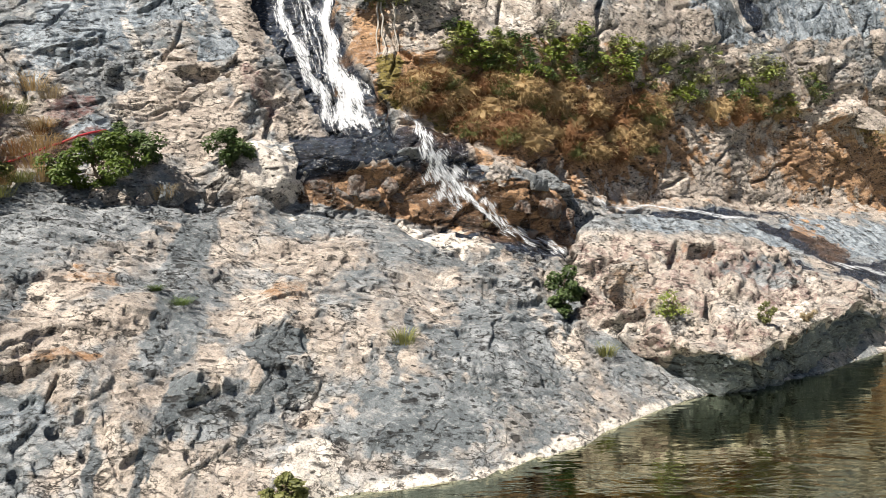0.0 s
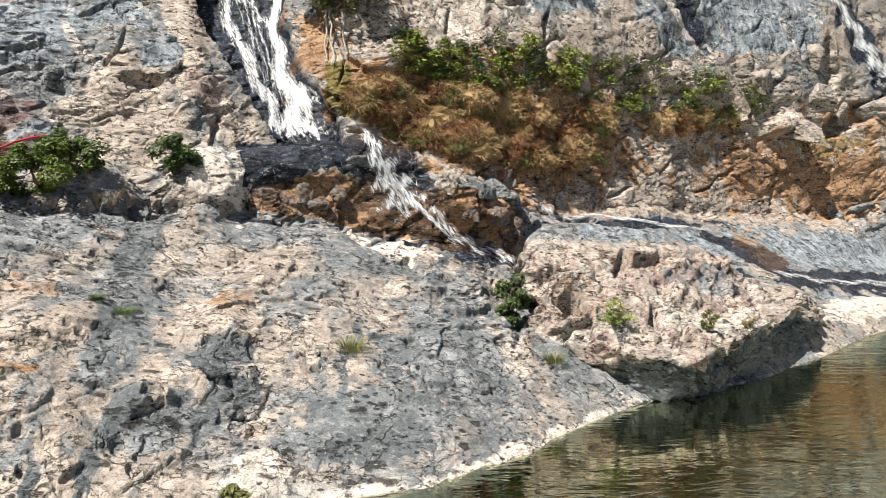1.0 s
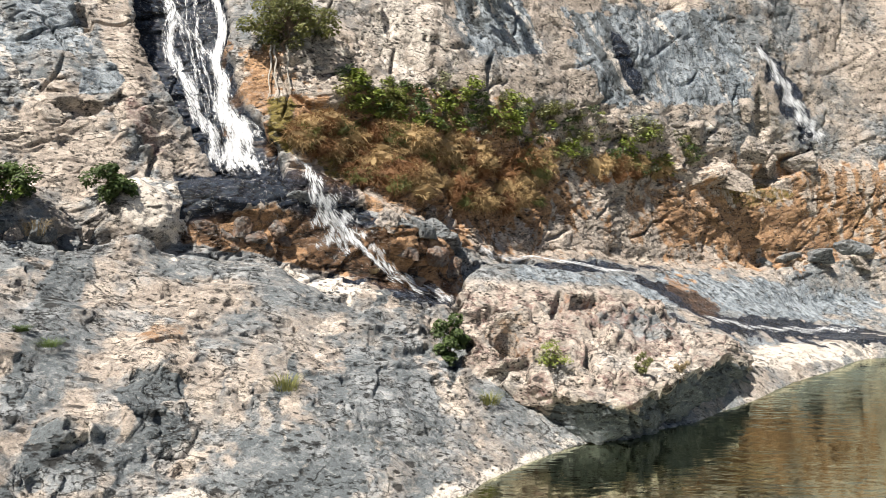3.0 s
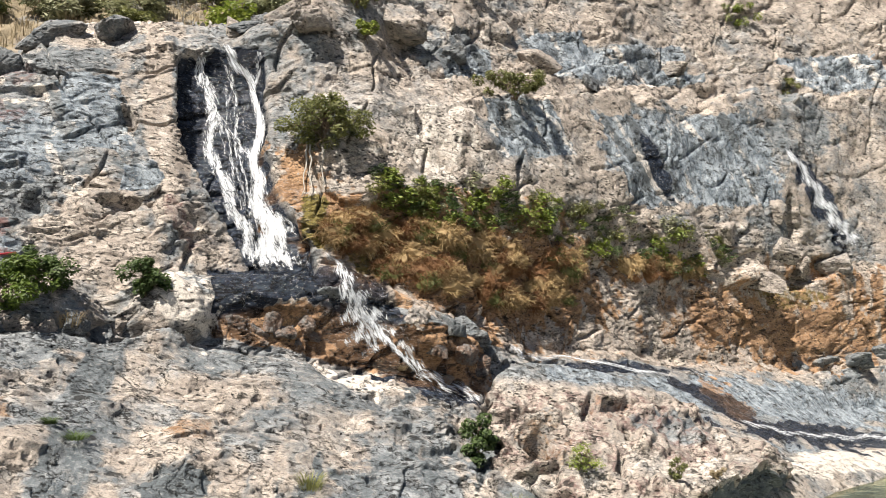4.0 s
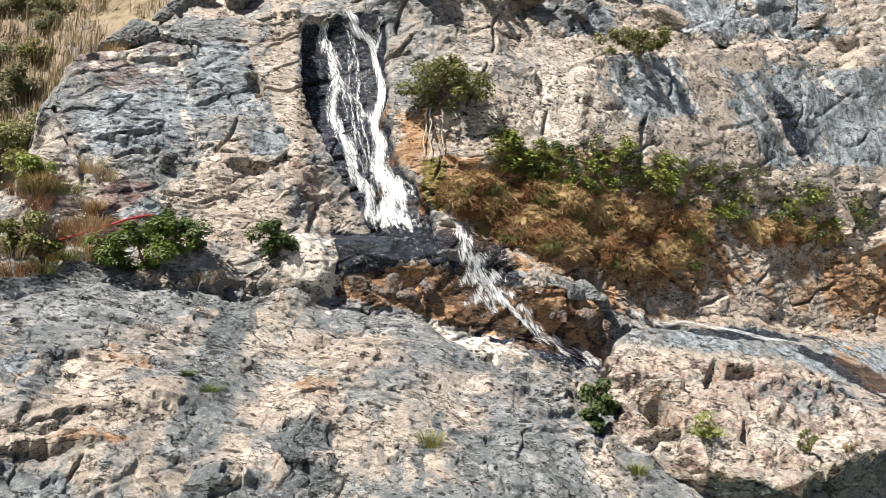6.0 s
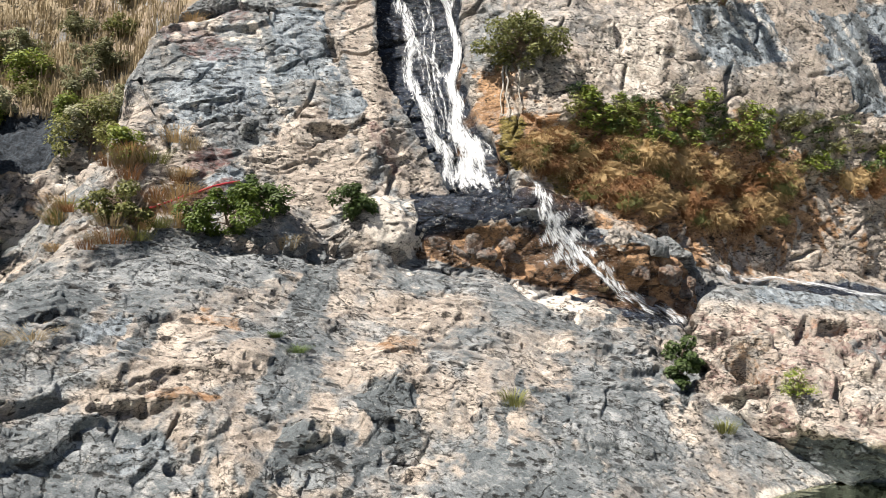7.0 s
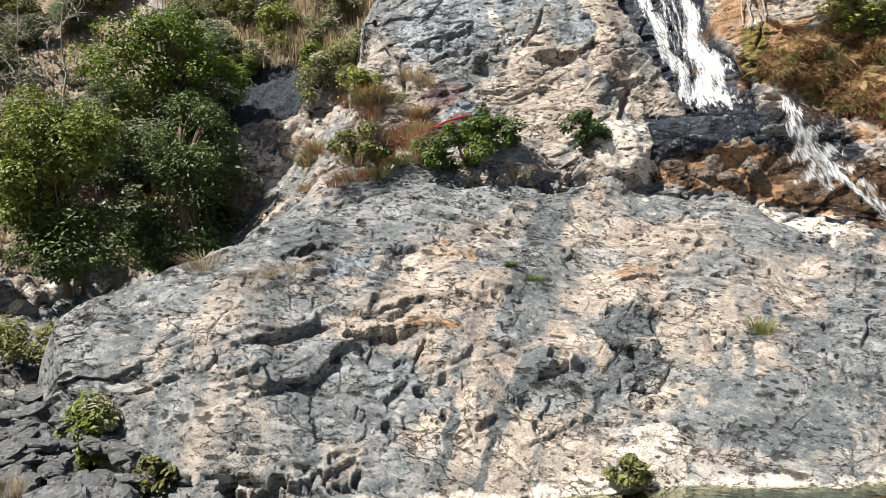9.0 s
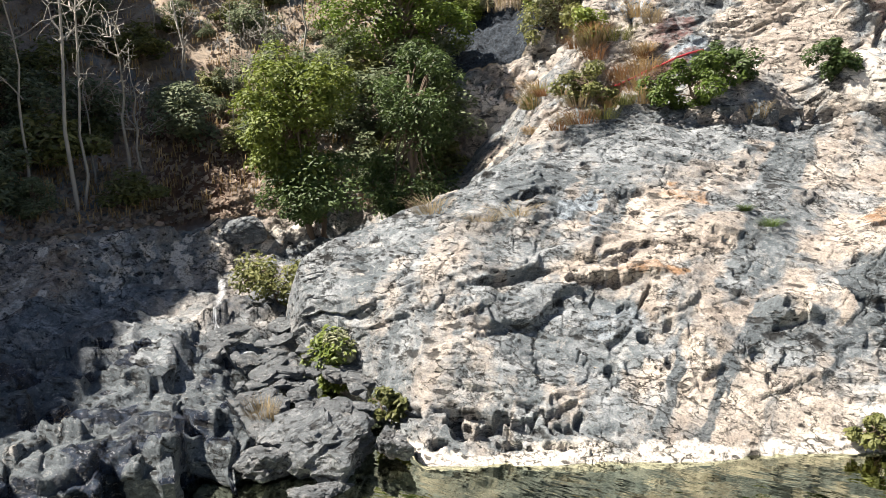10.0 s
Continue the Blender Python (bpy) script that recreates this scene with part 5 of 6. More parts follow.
flow("stream", [(-9.5, -2.5, .3), (-10.4, -3.1, .35), (-11.8, -3.4, .3), (-14, -3.1, .18), (-18, -3.7, .18), (-20.5, -3.9, .15)], "", core=.55, lift=.05, parent=rs)
flow("stream", [(-24.5, -6.4, .15), (-27.5, -6.9, .22), (-30.5, -6.8, .25), (-34, -6.4, .25)], "", core=.5, lift=.05, parent=rs)
sf = tagged(new("side_waterfall"), "thin white side fall over stained rock", "waterfall")
flow("stream", [(-26.8, 10.8, .2), (-28.2, 9.0, .4), (-29.1, 7.3, .5), (-30.0, 5.9, .6), (-31.0, 4.7, .8)], "", core=.62, parent=sf)
trickle = tagged(new("stream_run"), "blue-white trickle falling between shaded rocks", "stream")
flow("stream", [(53.4, -11.4, .3), (53.6, -12.6, .35), (54.2, -13.8, .35), (54.1, -15.2, .4), (53.0, -16.2, .4), (51.0, -17.6, .4)], "", core=.5, parent=trickle, ground_at=on_hill)


def on_boulder(b, rise):
    c = int(np.clip(round((-8.8 - b) / 19.0 * 249), 5, 244))
    e = np.degrees(np.arctan2(bq[:, c, 2] - EYE[2], np.hypot(bq[:, c, 0], bq[:, c, 1])))
    return Vector(bq[int(np.argmax(e >= rise)), c].tolist())


# ---- trees at the foot of the hillside ----
rng0 = np.random.RandomState(7)
# Sunlit lobe of the crown, its light carried by the brighter leaf colour.
cl = oval_clumps(rng0, spot(48.4, -.4, 17.2), (1.15, 1.0, 1.1), 38, .36) + oval_clumps(rng0, spot(45.6, .2, 17.6), (.8, .8, .8), 12, .34) + oval_clumps(rng0, spot(48.0, -3.8, 17.2), (.95, .9, .6), 16, .34)
tree(on_hill(47.4, -9.2), cl, 11, LEAF_SUN, .115, 230, .08, "broad tree with bright yellow-green crown below the slope")
# Shaded lower lobe, its shade put into the darker leaf colour.
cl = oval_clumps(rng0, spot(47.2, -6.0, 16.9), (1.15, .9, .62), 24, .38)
tree(on_hill(46.2, -9.2), cl, 14, LEAF_DARK, .115, 210, .07, "low leafy tree under taller crowns, half shade put into its leaf colour")
# The darker leaves here also carry shade on this crown.
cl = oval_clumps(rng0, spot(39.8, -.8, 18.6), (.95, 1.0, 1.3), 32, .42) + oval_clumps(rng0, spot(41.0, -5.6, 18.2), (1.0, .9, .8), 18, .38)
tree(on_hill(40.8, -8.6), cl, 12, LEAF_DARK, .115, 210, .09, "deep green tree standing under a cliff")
cl = oval_clumps(rng0, spot(41.6, 5.6, 21.0), (1.8, 1.1, .95), 34, .46) + oval_clumps(rng0, spot(38.2, 4.0, 21.0), (.8, .8, .5), 10, .38)
tree(on_hill(41.2, -1.0), cl, 13, LEAF_TREE, .12, 210, .11, "spreading green tree with dark crooked trunk on the slope")


def bare_tree(p, high, lean, seed, label, r0=.07, forks=7, bark=None):
    bark = bark or BARK_PALE
    r0 = r0 * .55
    rng = np.random.RandomState(seed)
    root = new("bare_tree")
    root.location = p
    pieces, twigs = [], []
    top = Vector((lean[0], lean[1], high))
    trunk = [Vector((0, 0, -.2)).lerp(top, k / 8) + Vector((rng.normal(), rng.normal(), 0)) * .05 * high / 4 for k in range(9)]
    pieces.append(tube(trunk, [r0 * (1 - .8 * k / 8) for k in range(9)], 7))
    for i in range(forks):
        s = trunk[int(rng.randint(3, 8))]
        d = Vector((rng.normal(), rng.normal() * .6, rng.uniform(.1, 1.0))).normalized() * high * rng.uniform(.10, .27)
        limb = [s + d * (k / 5) + Vector(rng.normal(size=3)) * .04 + Vector((0, 0, .06 * (k / 5) ** 2 * high * .4)) for k in range(6)]
        pieces.append(tube(limb, [max(r0 * .42 * (1 - k / 6), .006) for k in range(6)], 5))
        for j in range(5):
            q = limb[int(rng.randint(2, 6))]
            e = d.normalized() + Vector(rng.normal(size=3)) * .6
            tw = [q + e * (k / 3) * high * rng.uniform(.05, .10) + Vector(rng.normal(size=3)) * .03 for k in range(4)]
            twigs.append(tube(tw, [.008, .007, .005, .003], 4))
    part("trunk", raw_mesh("trunk", *joined(pieces), bark, True), root, "pale grey trunk and limbs")
    tagged(part("branchwork", raw_mesh("branchwork", *joined(twigs), bark, True), root, "thin bare twigs"), kind="stuff")
    return tagged(root, label, "tree", "bare trees")


bare_tree(on_hill(61.6, -5.9), 6.4, (-.2, .2), 21, "tall leafless tree with pale twin trunk", .085, 9)
bare_tree(on_hill(61.1, -5.9), 6.0, (.5, .1), 22, "tall leafless tree with pale twin trunk", .065, 8)
bare_tree(on_hill(58.4, -3.7), 3.2, (.15, 0), 23, "small leafless tree with pale forked limbs", .075, 10)
bare_tree(on_hill(57.6, -4.1), 2.6, (-.1, 0), 24, "small leafless tree with pale forked limbs", .05, 6)
bare_tree(on_hill(46.9, 1.0), 4.2, (.2, 0), 25, "white-barked leafless tree behind the crowns", .07, 9)
bare_tree(on_hill(49.5, 3.5), 3.6, (.5, 0), 26, "white-barked leafless tree behind the crowns", .05, 9)
bare_tree(on_hill(64.5, -4.0), 4.6, (.2, 0), 27, "tall leafless tree in the shade", .06, 8)
bare_tree(on_hill(54.5, 1.5), 4.2, (-.2, 0), 28, "tall leafless tree in the shade", .06, 8)
rng3 = np.random.RandomState(5)
for i in range(16):
    bare_tree(on_hill(rng3.uniform(49, 69), rng3.uniform(-4.5, 8)), rng3.uniform(1.8, 4.2), (rng3.uniform(-.5, .5), 0), 130 + i, "thin leafless sapling on the shaded slope", rng3.uniform(.025, .045), 5, BARK_GREY)
for i in range(26):
    bare_tree(on_hill(rng3.uniform(8, 27), rng3.uniform(15.2, 19)), rng3.uniform(.9, 2.0), (rng3.uniform(-.5, .5), 0), 160 + i, "thin leafless sapling above the cliff", rng3.uniform(.025, .04), 6, BARK_GREY)

# plants built once, 1 m wide and high, and set out as copies
def template(kind, mat, label, seeds, leaf=.10, count=16, per=110):
    return [shrub(Vector((0, 0, 0)), 1.0, 1.0, q, mat, label, leaf, count, per, kind) for q in seeds]


def discard(templates):
    for ob in templates:
        for o in (*ob.children_recursive, ob):
            bpy.data.objects.remove(o)


rng1 = np.random.RandomState(31)
under = template("shrub", LEAF_SHADE, "dark undergrowth shrub on the shaded slope", (61, 62, 63), .075, 18, 150) + template("shrub", LEAF_OLIVE, "dull olive shrub on the shaded slope", (64,))
for i in range(170):
    b, e = rng1.uniform(38, 72), rng1.uniform(-6.5, 13)
    if (50.5 < b < 57 and e < -3.5) or (b > 51 and i % 3 == 0):
        continue
    k = rng1.uniform(.6, 1.8)
    tagged(scatter(under[i % 4], on_hill(b, e), k * 1.15, k * .9, i * 47), group="undergrowth")
scrub = template("shrub", LEAF_OLIVE, "dry olive scrub bush above the cliff", (65,)) + template("shrub", LEAF_GREY, "grey-green scrub bush above the cliff", (66,)) + template("shrub", LEAF_PALE, "pale dry scrub bush above the cliff", (67,)) + template("shrub", LEAF_BRIGHT, "green scrub bush above the cliff", (68,))
for i in range(135):
    b, e = (rng1.uniform(6, 30), rng1.uniform(14.8, 21)) if i < 95 else (rng1.uniform(27.5, 39), rng1.uniform(4, 15))
    k = rng1.uniform(.6, 1.7) if i < 95 else rng1.uniform(.4, 1.1)
    tagged(scatter(scrub[(0, 1, 2, 1, 2, 3, 1)[i % 7]], on_hill(b, e), k * 1.2, k * .95, i * 53), group="scrub")


def straw_field(name, spots, seed, label, mat, high=.45):
    rng = np.random.RandomState(seed)
    v, f = [], []
    for p in spots:
        for _ in range(7):
            a, h = rng.uniform(0, 6.283), high * rng.uniform(.5, 1.3)
            o = Vector(p) + Vector((rng.normal(), rng.normal(), 0)) * .10
            d = Vector((math.cos(a), math.sin(a), 0)) * h * rng.uniform(.1, .5)
            w = Vector((-math.sin(a), math.cos(a), 0)) * .012
            k = len(v)
            v += [o - w, o + w, o + d * .4 + Vector((0, 0, h * .7)) + w * .7, o + d * .4 + Vector((0, 0, h * .7)) - w * .7, o + d + Vector((0, 0, h * .9))]
            f += [(k, k + 1, k + 2, k + 3), (k + 3, k + 2, k + 4)]
    return tagged(new(name, raw_mesh(name, v, f, mat)), label, "grass", kind="stuff")


spots = [on_hill(rng1.uniform(25, 41), rng1.uniform(4.8, 17)) for _ in range(1500)] + [on_hill(rng1.uniform(6, 27), rng1.uniform(13.5, 19)) for _ in range(260)]
straw_field("dry_grass", spots, 41, "dry straw-coloured grass over the upper slope", LEAF_STRAW)
lit = np.array([on_hill(b, e)[:] for b, e in zip(rng1.uniform(38, 71, 9000), -7.5 + 17 * rng1.uniform(0, 1, 9000) ** 1.6)])
litter = new("fallen_leaves", leaves_mesh("fallen_leaves", lit + np.array([0, 0, .05]), rng1.normal(size=lit.shape) * .5 + np.array([.2, -.5, .9]), rng1.uniform(.08, .22, len(lit)), LEAF_LITTER, .6))
tagged(litter, "brown and grey fallen leaves on the shaded slope", "leaves", kind="stuff")
spots = [on_hill(rng1.uniform(38, 72), rng1.uniform(-7, 8)) for _ in range(900)]
straw_field("leaf_litter", spots, 42, "withered stalks and litter on the shaded slope", LEAF_DRY, .25)

# ---- plants on the rock ----
PLANTS = [(3.2, 10.0, 2.1, 1.3, LEAF_OLIVE, "olive-green bush rooted in the rock beside the waterfall", 22, 110),
          (-9.3, 13.9, 2.3, .85, LEAF_OLIVE, "low dark bush on a ledge of the cliff", 14, 90), (-25.1, 18.3, 1.4, 1.0, LEAF_BRIGHT, "bright green bush high on the cliff", 8, 80),
          (1.5, 19.2, 1.1, 1.0, LEAF_OLIVE, "bush at the top of the cliff", 9, 70), (.8, 17.2, .55, .5, LEAF_BRIGHT, "small green bush in a rock crack", 6, 50),
          (-7.4, 20.4, 1.1, .6, LEAF_BRIGHT, "small green bush in a rock crack", 7, 60), (-27.6, 14.1, 1.6, .8, LEAF_OLIVE, "dry bush on a cliff ledge", 9, 60),
          (21.9, -1.6, 1.7, .9, LEAF_TREE, "leafy green bush at the foot of the cliff", 15, 100), (20.2, -.4, 1.1, .8, LEAF_DARK, "dark green bush at the foot of the cliff", 9, 80),
          (14.0, -.2, .85, .75, LEAF_DARK, "small dark green bush between rocks", 9, 80), (28.7, -1.2, 1.1, .8, LEAF_OLIVE, "scrubby bush in a hollow of the rock", 9, 70),
          (30.4, 2.6, 1.8, 1.5, LEAF_OLIVE, "grey-green bush with many thin stems", 14, 90), (28.2, 2.6, .7, .9, LEAF_BRIGHT, "yellow-green sapling at the cliff edge", 7, 60),
          (-8.7, -10.4, .62, 1.15, LEAF_DARK, "dark green bush in the crevice beside the boulder", 10, 90), (49.9, -13.2, 1.2, 1.1, LEAF_OLIVE, "straggly bush at the foot of the slab", 10, 70),
          (46.4, -19.2, .9, .95, LEAF_BRIGHT, "green bush with pale dry top among stones", 10, 80), (45.8, -17.6, .55, .6, LEAF_PALE, "pale dry bush at the slab's foot", 8, 60),
          (43.1, -21.0, .65, .42, LEAF_OLIVE, "low dry bush by the water", 7, 60), (10.7, -22.4, .55, .38, LEAF_OLIVE, "small bush at the foot of the slab", 7, 60)]
for i, (b, e, w, h, mat, lab, n, per) in enumerate(PLANTS):
    p = on_hill(b, e) if b > 47 or (b > 29.5 and e > 2) else on_rock(b, e)
    shrub(p, w, h, 800 + i, mat, lab, .10, n + 6, int(per * 1.6))
for i, (b, e, w, h, mat) in enumerate([(17.3, -9.3, .38, .16, LEAF_DARK), (18.8, -8.4, .25, .12, LEAF_DARK), (2.8, -12.3, .42, .36, LEAF_OLIVE), (39.3, -7.9, .7, .4, LEAF_STRAW),
                                       (33.6, -8.3, .8, .25, LEAF_STRAW), (35.6, -8.6, .6, .2, LEAF_STRAW), (25.4, 4.0, .7, .6, LEAF_DRY), (24.4, 3.6, .5, .5, LEAF_STRAW), (18.2, -2.6, .5, .5, LEAF_STRAW),
                                       (-11.0, -12.9, .4, .35, LEAF_OLIVE), (27.0, -1.6, .6, .5, LEAF_DRY), (25.2, -1.4, .6, .5, LEAF_DRY), (-2.8, -4.6, .25, .2, LEAF_STRAW), (24.5, 11.6, .6, .3, LEAF_DRY)]):
    tagged(tuft(on_rock(b, e), w * .8, h * .8, 900 + i, mat, "small grass tuft growing from a crack in the rock", 190, width=.0035, spread=.5), group="rock tufts")
for i, (b, e, w, h, mat) in enumerate([(-15.3, -10.4, .75, .85, LEAF_BRIGHT), (-14.8, -10.2, .5, .6, LEAF_PALE), (-20.9, -10.2, .4, .5, LEAF_OLIVE), (-23.4, -9.9, .35, .3, LEAF_STRAW)]):
    tagged(shrub(on_boulder(b, e), w * .8, h * .8, 950 + i, mat, "small leafy plant growing from a crack in the boulder", .055, 9, 70, "plant"), group="boulder plants")

rng4 = np.random.RandomState(77)
for i in range(34):
    b, e = rng4.uniform(24.5, 33.0), rng4.uniform(-3.2, 3.0)
    if e < -.75 * (b - 26) - 3.0 or e > -.9 * (b - 33.5) + .5:
        continue
    w = rng4.uniform(.3, .75)
    tagged(tuft(on_rock(b, e), w, w * rng4.uniform(.5, .9), 930 + i, (LEAF_DRY, LEAF_STRAW, LEAF_RUST, LEAF_OLIVE)[i % 4], "withered grass clump on the rock shoulder", 170, width=.004, spread=.5), group="shoulder tufts")

# creepers hanging over the lip, and withered ferns under it
rng2 = np.random.RandomState(51)
creep = template("creeper", LEAF_BRIGHT, "bright leafy creeper hanging over the rock lip", (71, 72), .17, 9, 26) + template("creeper", LEAF_OLIVE, "olive creeper hanging over the rock lip", (73,), .15, 9, 26)
creep += template("creeper", LEAF_DARK, "dark leafy creeper hanging over the rock lip", (74,), .15, 9, 30) + template("creeper", LEAF_PALE, "pale leafy creeper hanging over the rock lip", (75,), .15, 8, 24)
for i in range(160):
    b = rng2.uniform(-.6, -23.5)
    hi = float(np.interp(-b, [0, 4, 8, 12, 17, 22.5], [8.4, 8.8, 8.5, 7.5, 7.4, 5.6]))
    lo = float(np.interp(-b, [0, 4, 8, 12, 17, 22.5], [6.8, 5.2, 5.2, 4.4, 3.2, 2.6]))
    k = rng2.uniform(.28, .75)
    p = on_rock(b, lo + (hi - lo) * rng2.uniform(0, .92))
    tagged(scatter(creep[(0, 4, 2, 1, 2, 3)[i % 6]], p - Vector((0, 0, .3 * k)), k * 1.1, k * .85, i * 41), group="creepers")


def fern_template(mat, label, seed):
    """A shaggy mound of short drooping fronds, 1 m wide."""
    rng = np.random.RandomState(seed)
    bm = bmesh.new()
    bmesh.ops.create_icosphere(bm, subdivisions=2, radius=.36)
    for q in bm.verts:
        q.co = Vector((q.co.x, q.co.y * .7, q.co.z * .75)) * (1 + .5 * float(vnoise(np.array([q.co[:]]) * 4 + seed)[0]))
    v, f = [np.array(q.co) for q in bm.verts], [tuple(w.index for w in q.verts) for q in bm.faces]
    bm.free()
    for _ in range(105):
        d = rng.normal(size=3)
        d /= np.linalg.norm(d)
        c = d * rng.uniform(.3, .5) * np.array([1, .7, .75])
        for _k in range(9):
            s = rng.uniform(.04, .13)
            out = (d + rng.normal(size=3) * .7 + np.array([0, -.2, .1])) * s
            side = np.cross(out, rng.normal(size=3))
            side *= rng.uniform(.004, .009) / max(np.linalg.norm(side), 1e-6)
            o = len(v)
            v += [c - side, c + side, c + out * .6 + side * .9, c + out * .6 - side * .9, c + out + np.array([0, 0, -s * .6])]
            f += [(o, o + 1, o + 2, o + 3), (o + 3, o + 2, o + 4)]
    return tagged(new("fern", raw_mesh("fern", v, f, mat)), label, "fern")


ferns = [fern_template(LEAF_DRY, "withered brown fern hanging from the damp wall", q) for q in (81, 82, 83)] + [fern_template(LEAF_OLIVE, "yellow-green fern on the damp wall", 84), fern_template(LEAF_RUST, "dark brown withered fern on the damp wall", 85)]
for i in range(185):
    b = rng2.uniform(2.6, -13.6) if i < 150 else rng2.uniform(-17.2, -21.8)
    lo = float(np.interp(-b, [-2, 2, 5, 8, 13.6, 17, 22], [4.0, 1.8, 1.2, .2, .2, 2.0, 2.6]))
    hi = float(np.interp(-b, [-2, 2, 5, 8, 13.6, 17, 22], [5.6, 5.6, 5.0, 4.8, 3.9, 3.4, 4.0]))
    k = rng2.uniform(.35, 1.0)
    tagged(scatter(ferns[(0, 4, 1, 3, 2, 4, 0)[i % 7]], on_rock(b, rng2.uniform(lo, hi)), k, k * rng2.uniform(.6, 1.1), rng2.uniform(-40, 40), rng2.uniform(-10, 20), rng2.uniform(-15, 15)), group="ferns")
discard(under + scrub + creep + ferns)

# ---- stepped ledges beside the stream ----
LEDGES = {44: ((9.6, -.9), (9.5, -.7), (9.9, -.5), (11, -.4), (11.4, -.3), (12.4, -.3)), 51.5: ((9.2, -.7), (9.1, -.4), (9.6, -.2), (11, -.1), (11.3, 0), (12.4, .1)), 54: ((9.0, -.6), (8.7, .1), (9.1, .35), (10.8, .45), (11.1, .5), (12.4, .5)),
          58: ((8.9, -.6), (8.6, .35), (9.1, .55), (10.9, .62), (11.0, .84), (12.4, .80)), 63: ((8.8, -.6), (8.5, .40), (9.0, .62), (10.8, .66), (10.9, .90), (12.4, .84)), 75: ((8.6, -.6), (8.3, .35), (8.8, .55), (10.6, .62), (10.8, .9), (12.4, .86))}
lb = np.linspace(75, 44, 300)
lkeys = sorted(LEDGES)
ll = [[np.interp(lb, lkeys, [LEDGES[k][i][j] for k in lkeys]) for j in (0, 1)] for i in range(6)]
wander = fbm(np.stack([lb * .22, 0 * lb, 0 * lb], 1), 701, 3)
lr, lz = [], []
for (r0, z0), (r1, z1), n in zip(ll[:-1], ll[1:], (30, 16, 70, 14, 24)):
    for k in range(n):
        lr.append(r0 + (r1 - r0) * k / n + .55 * wander)
        lz.append(z0 + (z1 - z0) * k / n)
lr, lz = np.array(lr), np.array(lz)
for _ in range(6):
    lr[1:-1] = (lr[:-2] + 2 * lr[1:-1] + lr[2:]) / 4
    lz[1:-1] = (lz[:-2] + 2 * lz[1:-1] + lz[2:]) / 4
lpos = polar(np.broadcast_to(lb, lr.shape), lr, lz)
flat = lpos.reshape(-1, 3).astype(np.float32)
turned = flat @ np.array(tilt, dtype=np.float32).T
warp = np.stack([fbm(flat * 0.8, q, 2) for q in (5, 6, 8)], 1)
fine_warp = np.stack([fbm(flat * 4.0, q, 2) for q in (9, 10, 12)], 1)
l1, lg1 = plates((.9, 1.1, 1.0), 711, .3, .12, .9)
l2, lg2 = plates((2.2, 2.6, 2.6), 713, .3, .14, .9)
l3, lg3 = plates((6.5, 7.5, 7.5), 717, .3, .2, .9)
lw = fbm(flat * 1.6, 719, 4)
disp = .26 * l1 + .07 * l2 + .022 * l3 + .015 * lw - .10 * (1 - lg1) - .03 * (1 - lg2) - .05 * pits((3, 4, 4), 721, .3, .90, 1.0)
lq = flat + normals_of(lpos).reshape(-1, 3) * disp[:, None] * np.array([.35, .35, 1], np.float32)
l0 = 0 * lw
# Beyond its damp, wet tone and dark tint put shade into the ledge.
ledge_rock = new("ledge_rock", grid_mesh("ledge_rock", lq.reshape(*lr.shape, 3), *lr.shape, ROCK, {"tone": np.stack([.3 * lw, .85 * smooth(-.2, .3, fbm(flat * 1.1, 723, 3)), l0, .22 * smooth(.1, .5, fbm(flat * 3.0, 727, 3))], 1), "tint": np.stack([1.15 + .5 * lw, l0, l0, .3 + l0], 1)}))
tagged(ledge_rock, "broken bedrock ledges with pitted tops beside the stream, darkened for shade", "rock", kind="structure")

# ---- loose stones by the water ----
STONES = [(48.2, -23.4, 8.9, 1.3, .74), (52.6, -23.6, 8.8, .6, .42), (43.9, -23.4, 8.8, .5, .38), (46.9, -21.6, 9.6, .5, .36), (54.6, -17.2, 12.2, .55, .66), (52.3, -19.8, 10.4, .52, .42), (50.2, -19.2, 10.8, .5, .35),
          (44.9, -21.2, 9.9, .38, .32), (49.5, -26.0, 8.2, .7, .22), (50.9, -21.4, 9.8, .55, .3), (51.4, -17.6, 11.8, .45, .3), (48.6, -20.6, 10.2, .42, .34)]
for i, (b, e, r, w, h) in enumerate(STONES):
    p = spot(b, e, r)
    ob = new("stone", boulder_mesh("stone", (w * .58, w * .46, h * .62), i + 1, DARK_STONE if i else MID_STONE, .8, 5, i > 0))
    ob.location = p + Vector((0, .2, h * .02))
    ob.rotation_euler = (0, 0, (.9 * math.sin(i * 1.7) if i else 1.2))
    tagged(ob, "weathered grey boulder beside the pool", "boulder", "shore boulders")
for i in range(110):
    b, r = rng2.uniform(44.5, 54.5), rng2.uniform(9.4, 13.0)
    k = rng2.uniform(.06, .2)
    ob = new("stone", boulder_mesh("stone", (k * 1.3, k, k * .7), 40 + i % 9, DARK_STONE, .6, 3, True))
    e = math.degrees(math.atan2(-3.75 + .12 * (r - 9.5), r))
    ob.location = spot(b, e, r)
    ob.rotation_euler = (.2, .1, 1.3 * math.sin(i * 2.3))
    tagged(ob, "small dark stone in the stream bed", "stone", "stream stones")

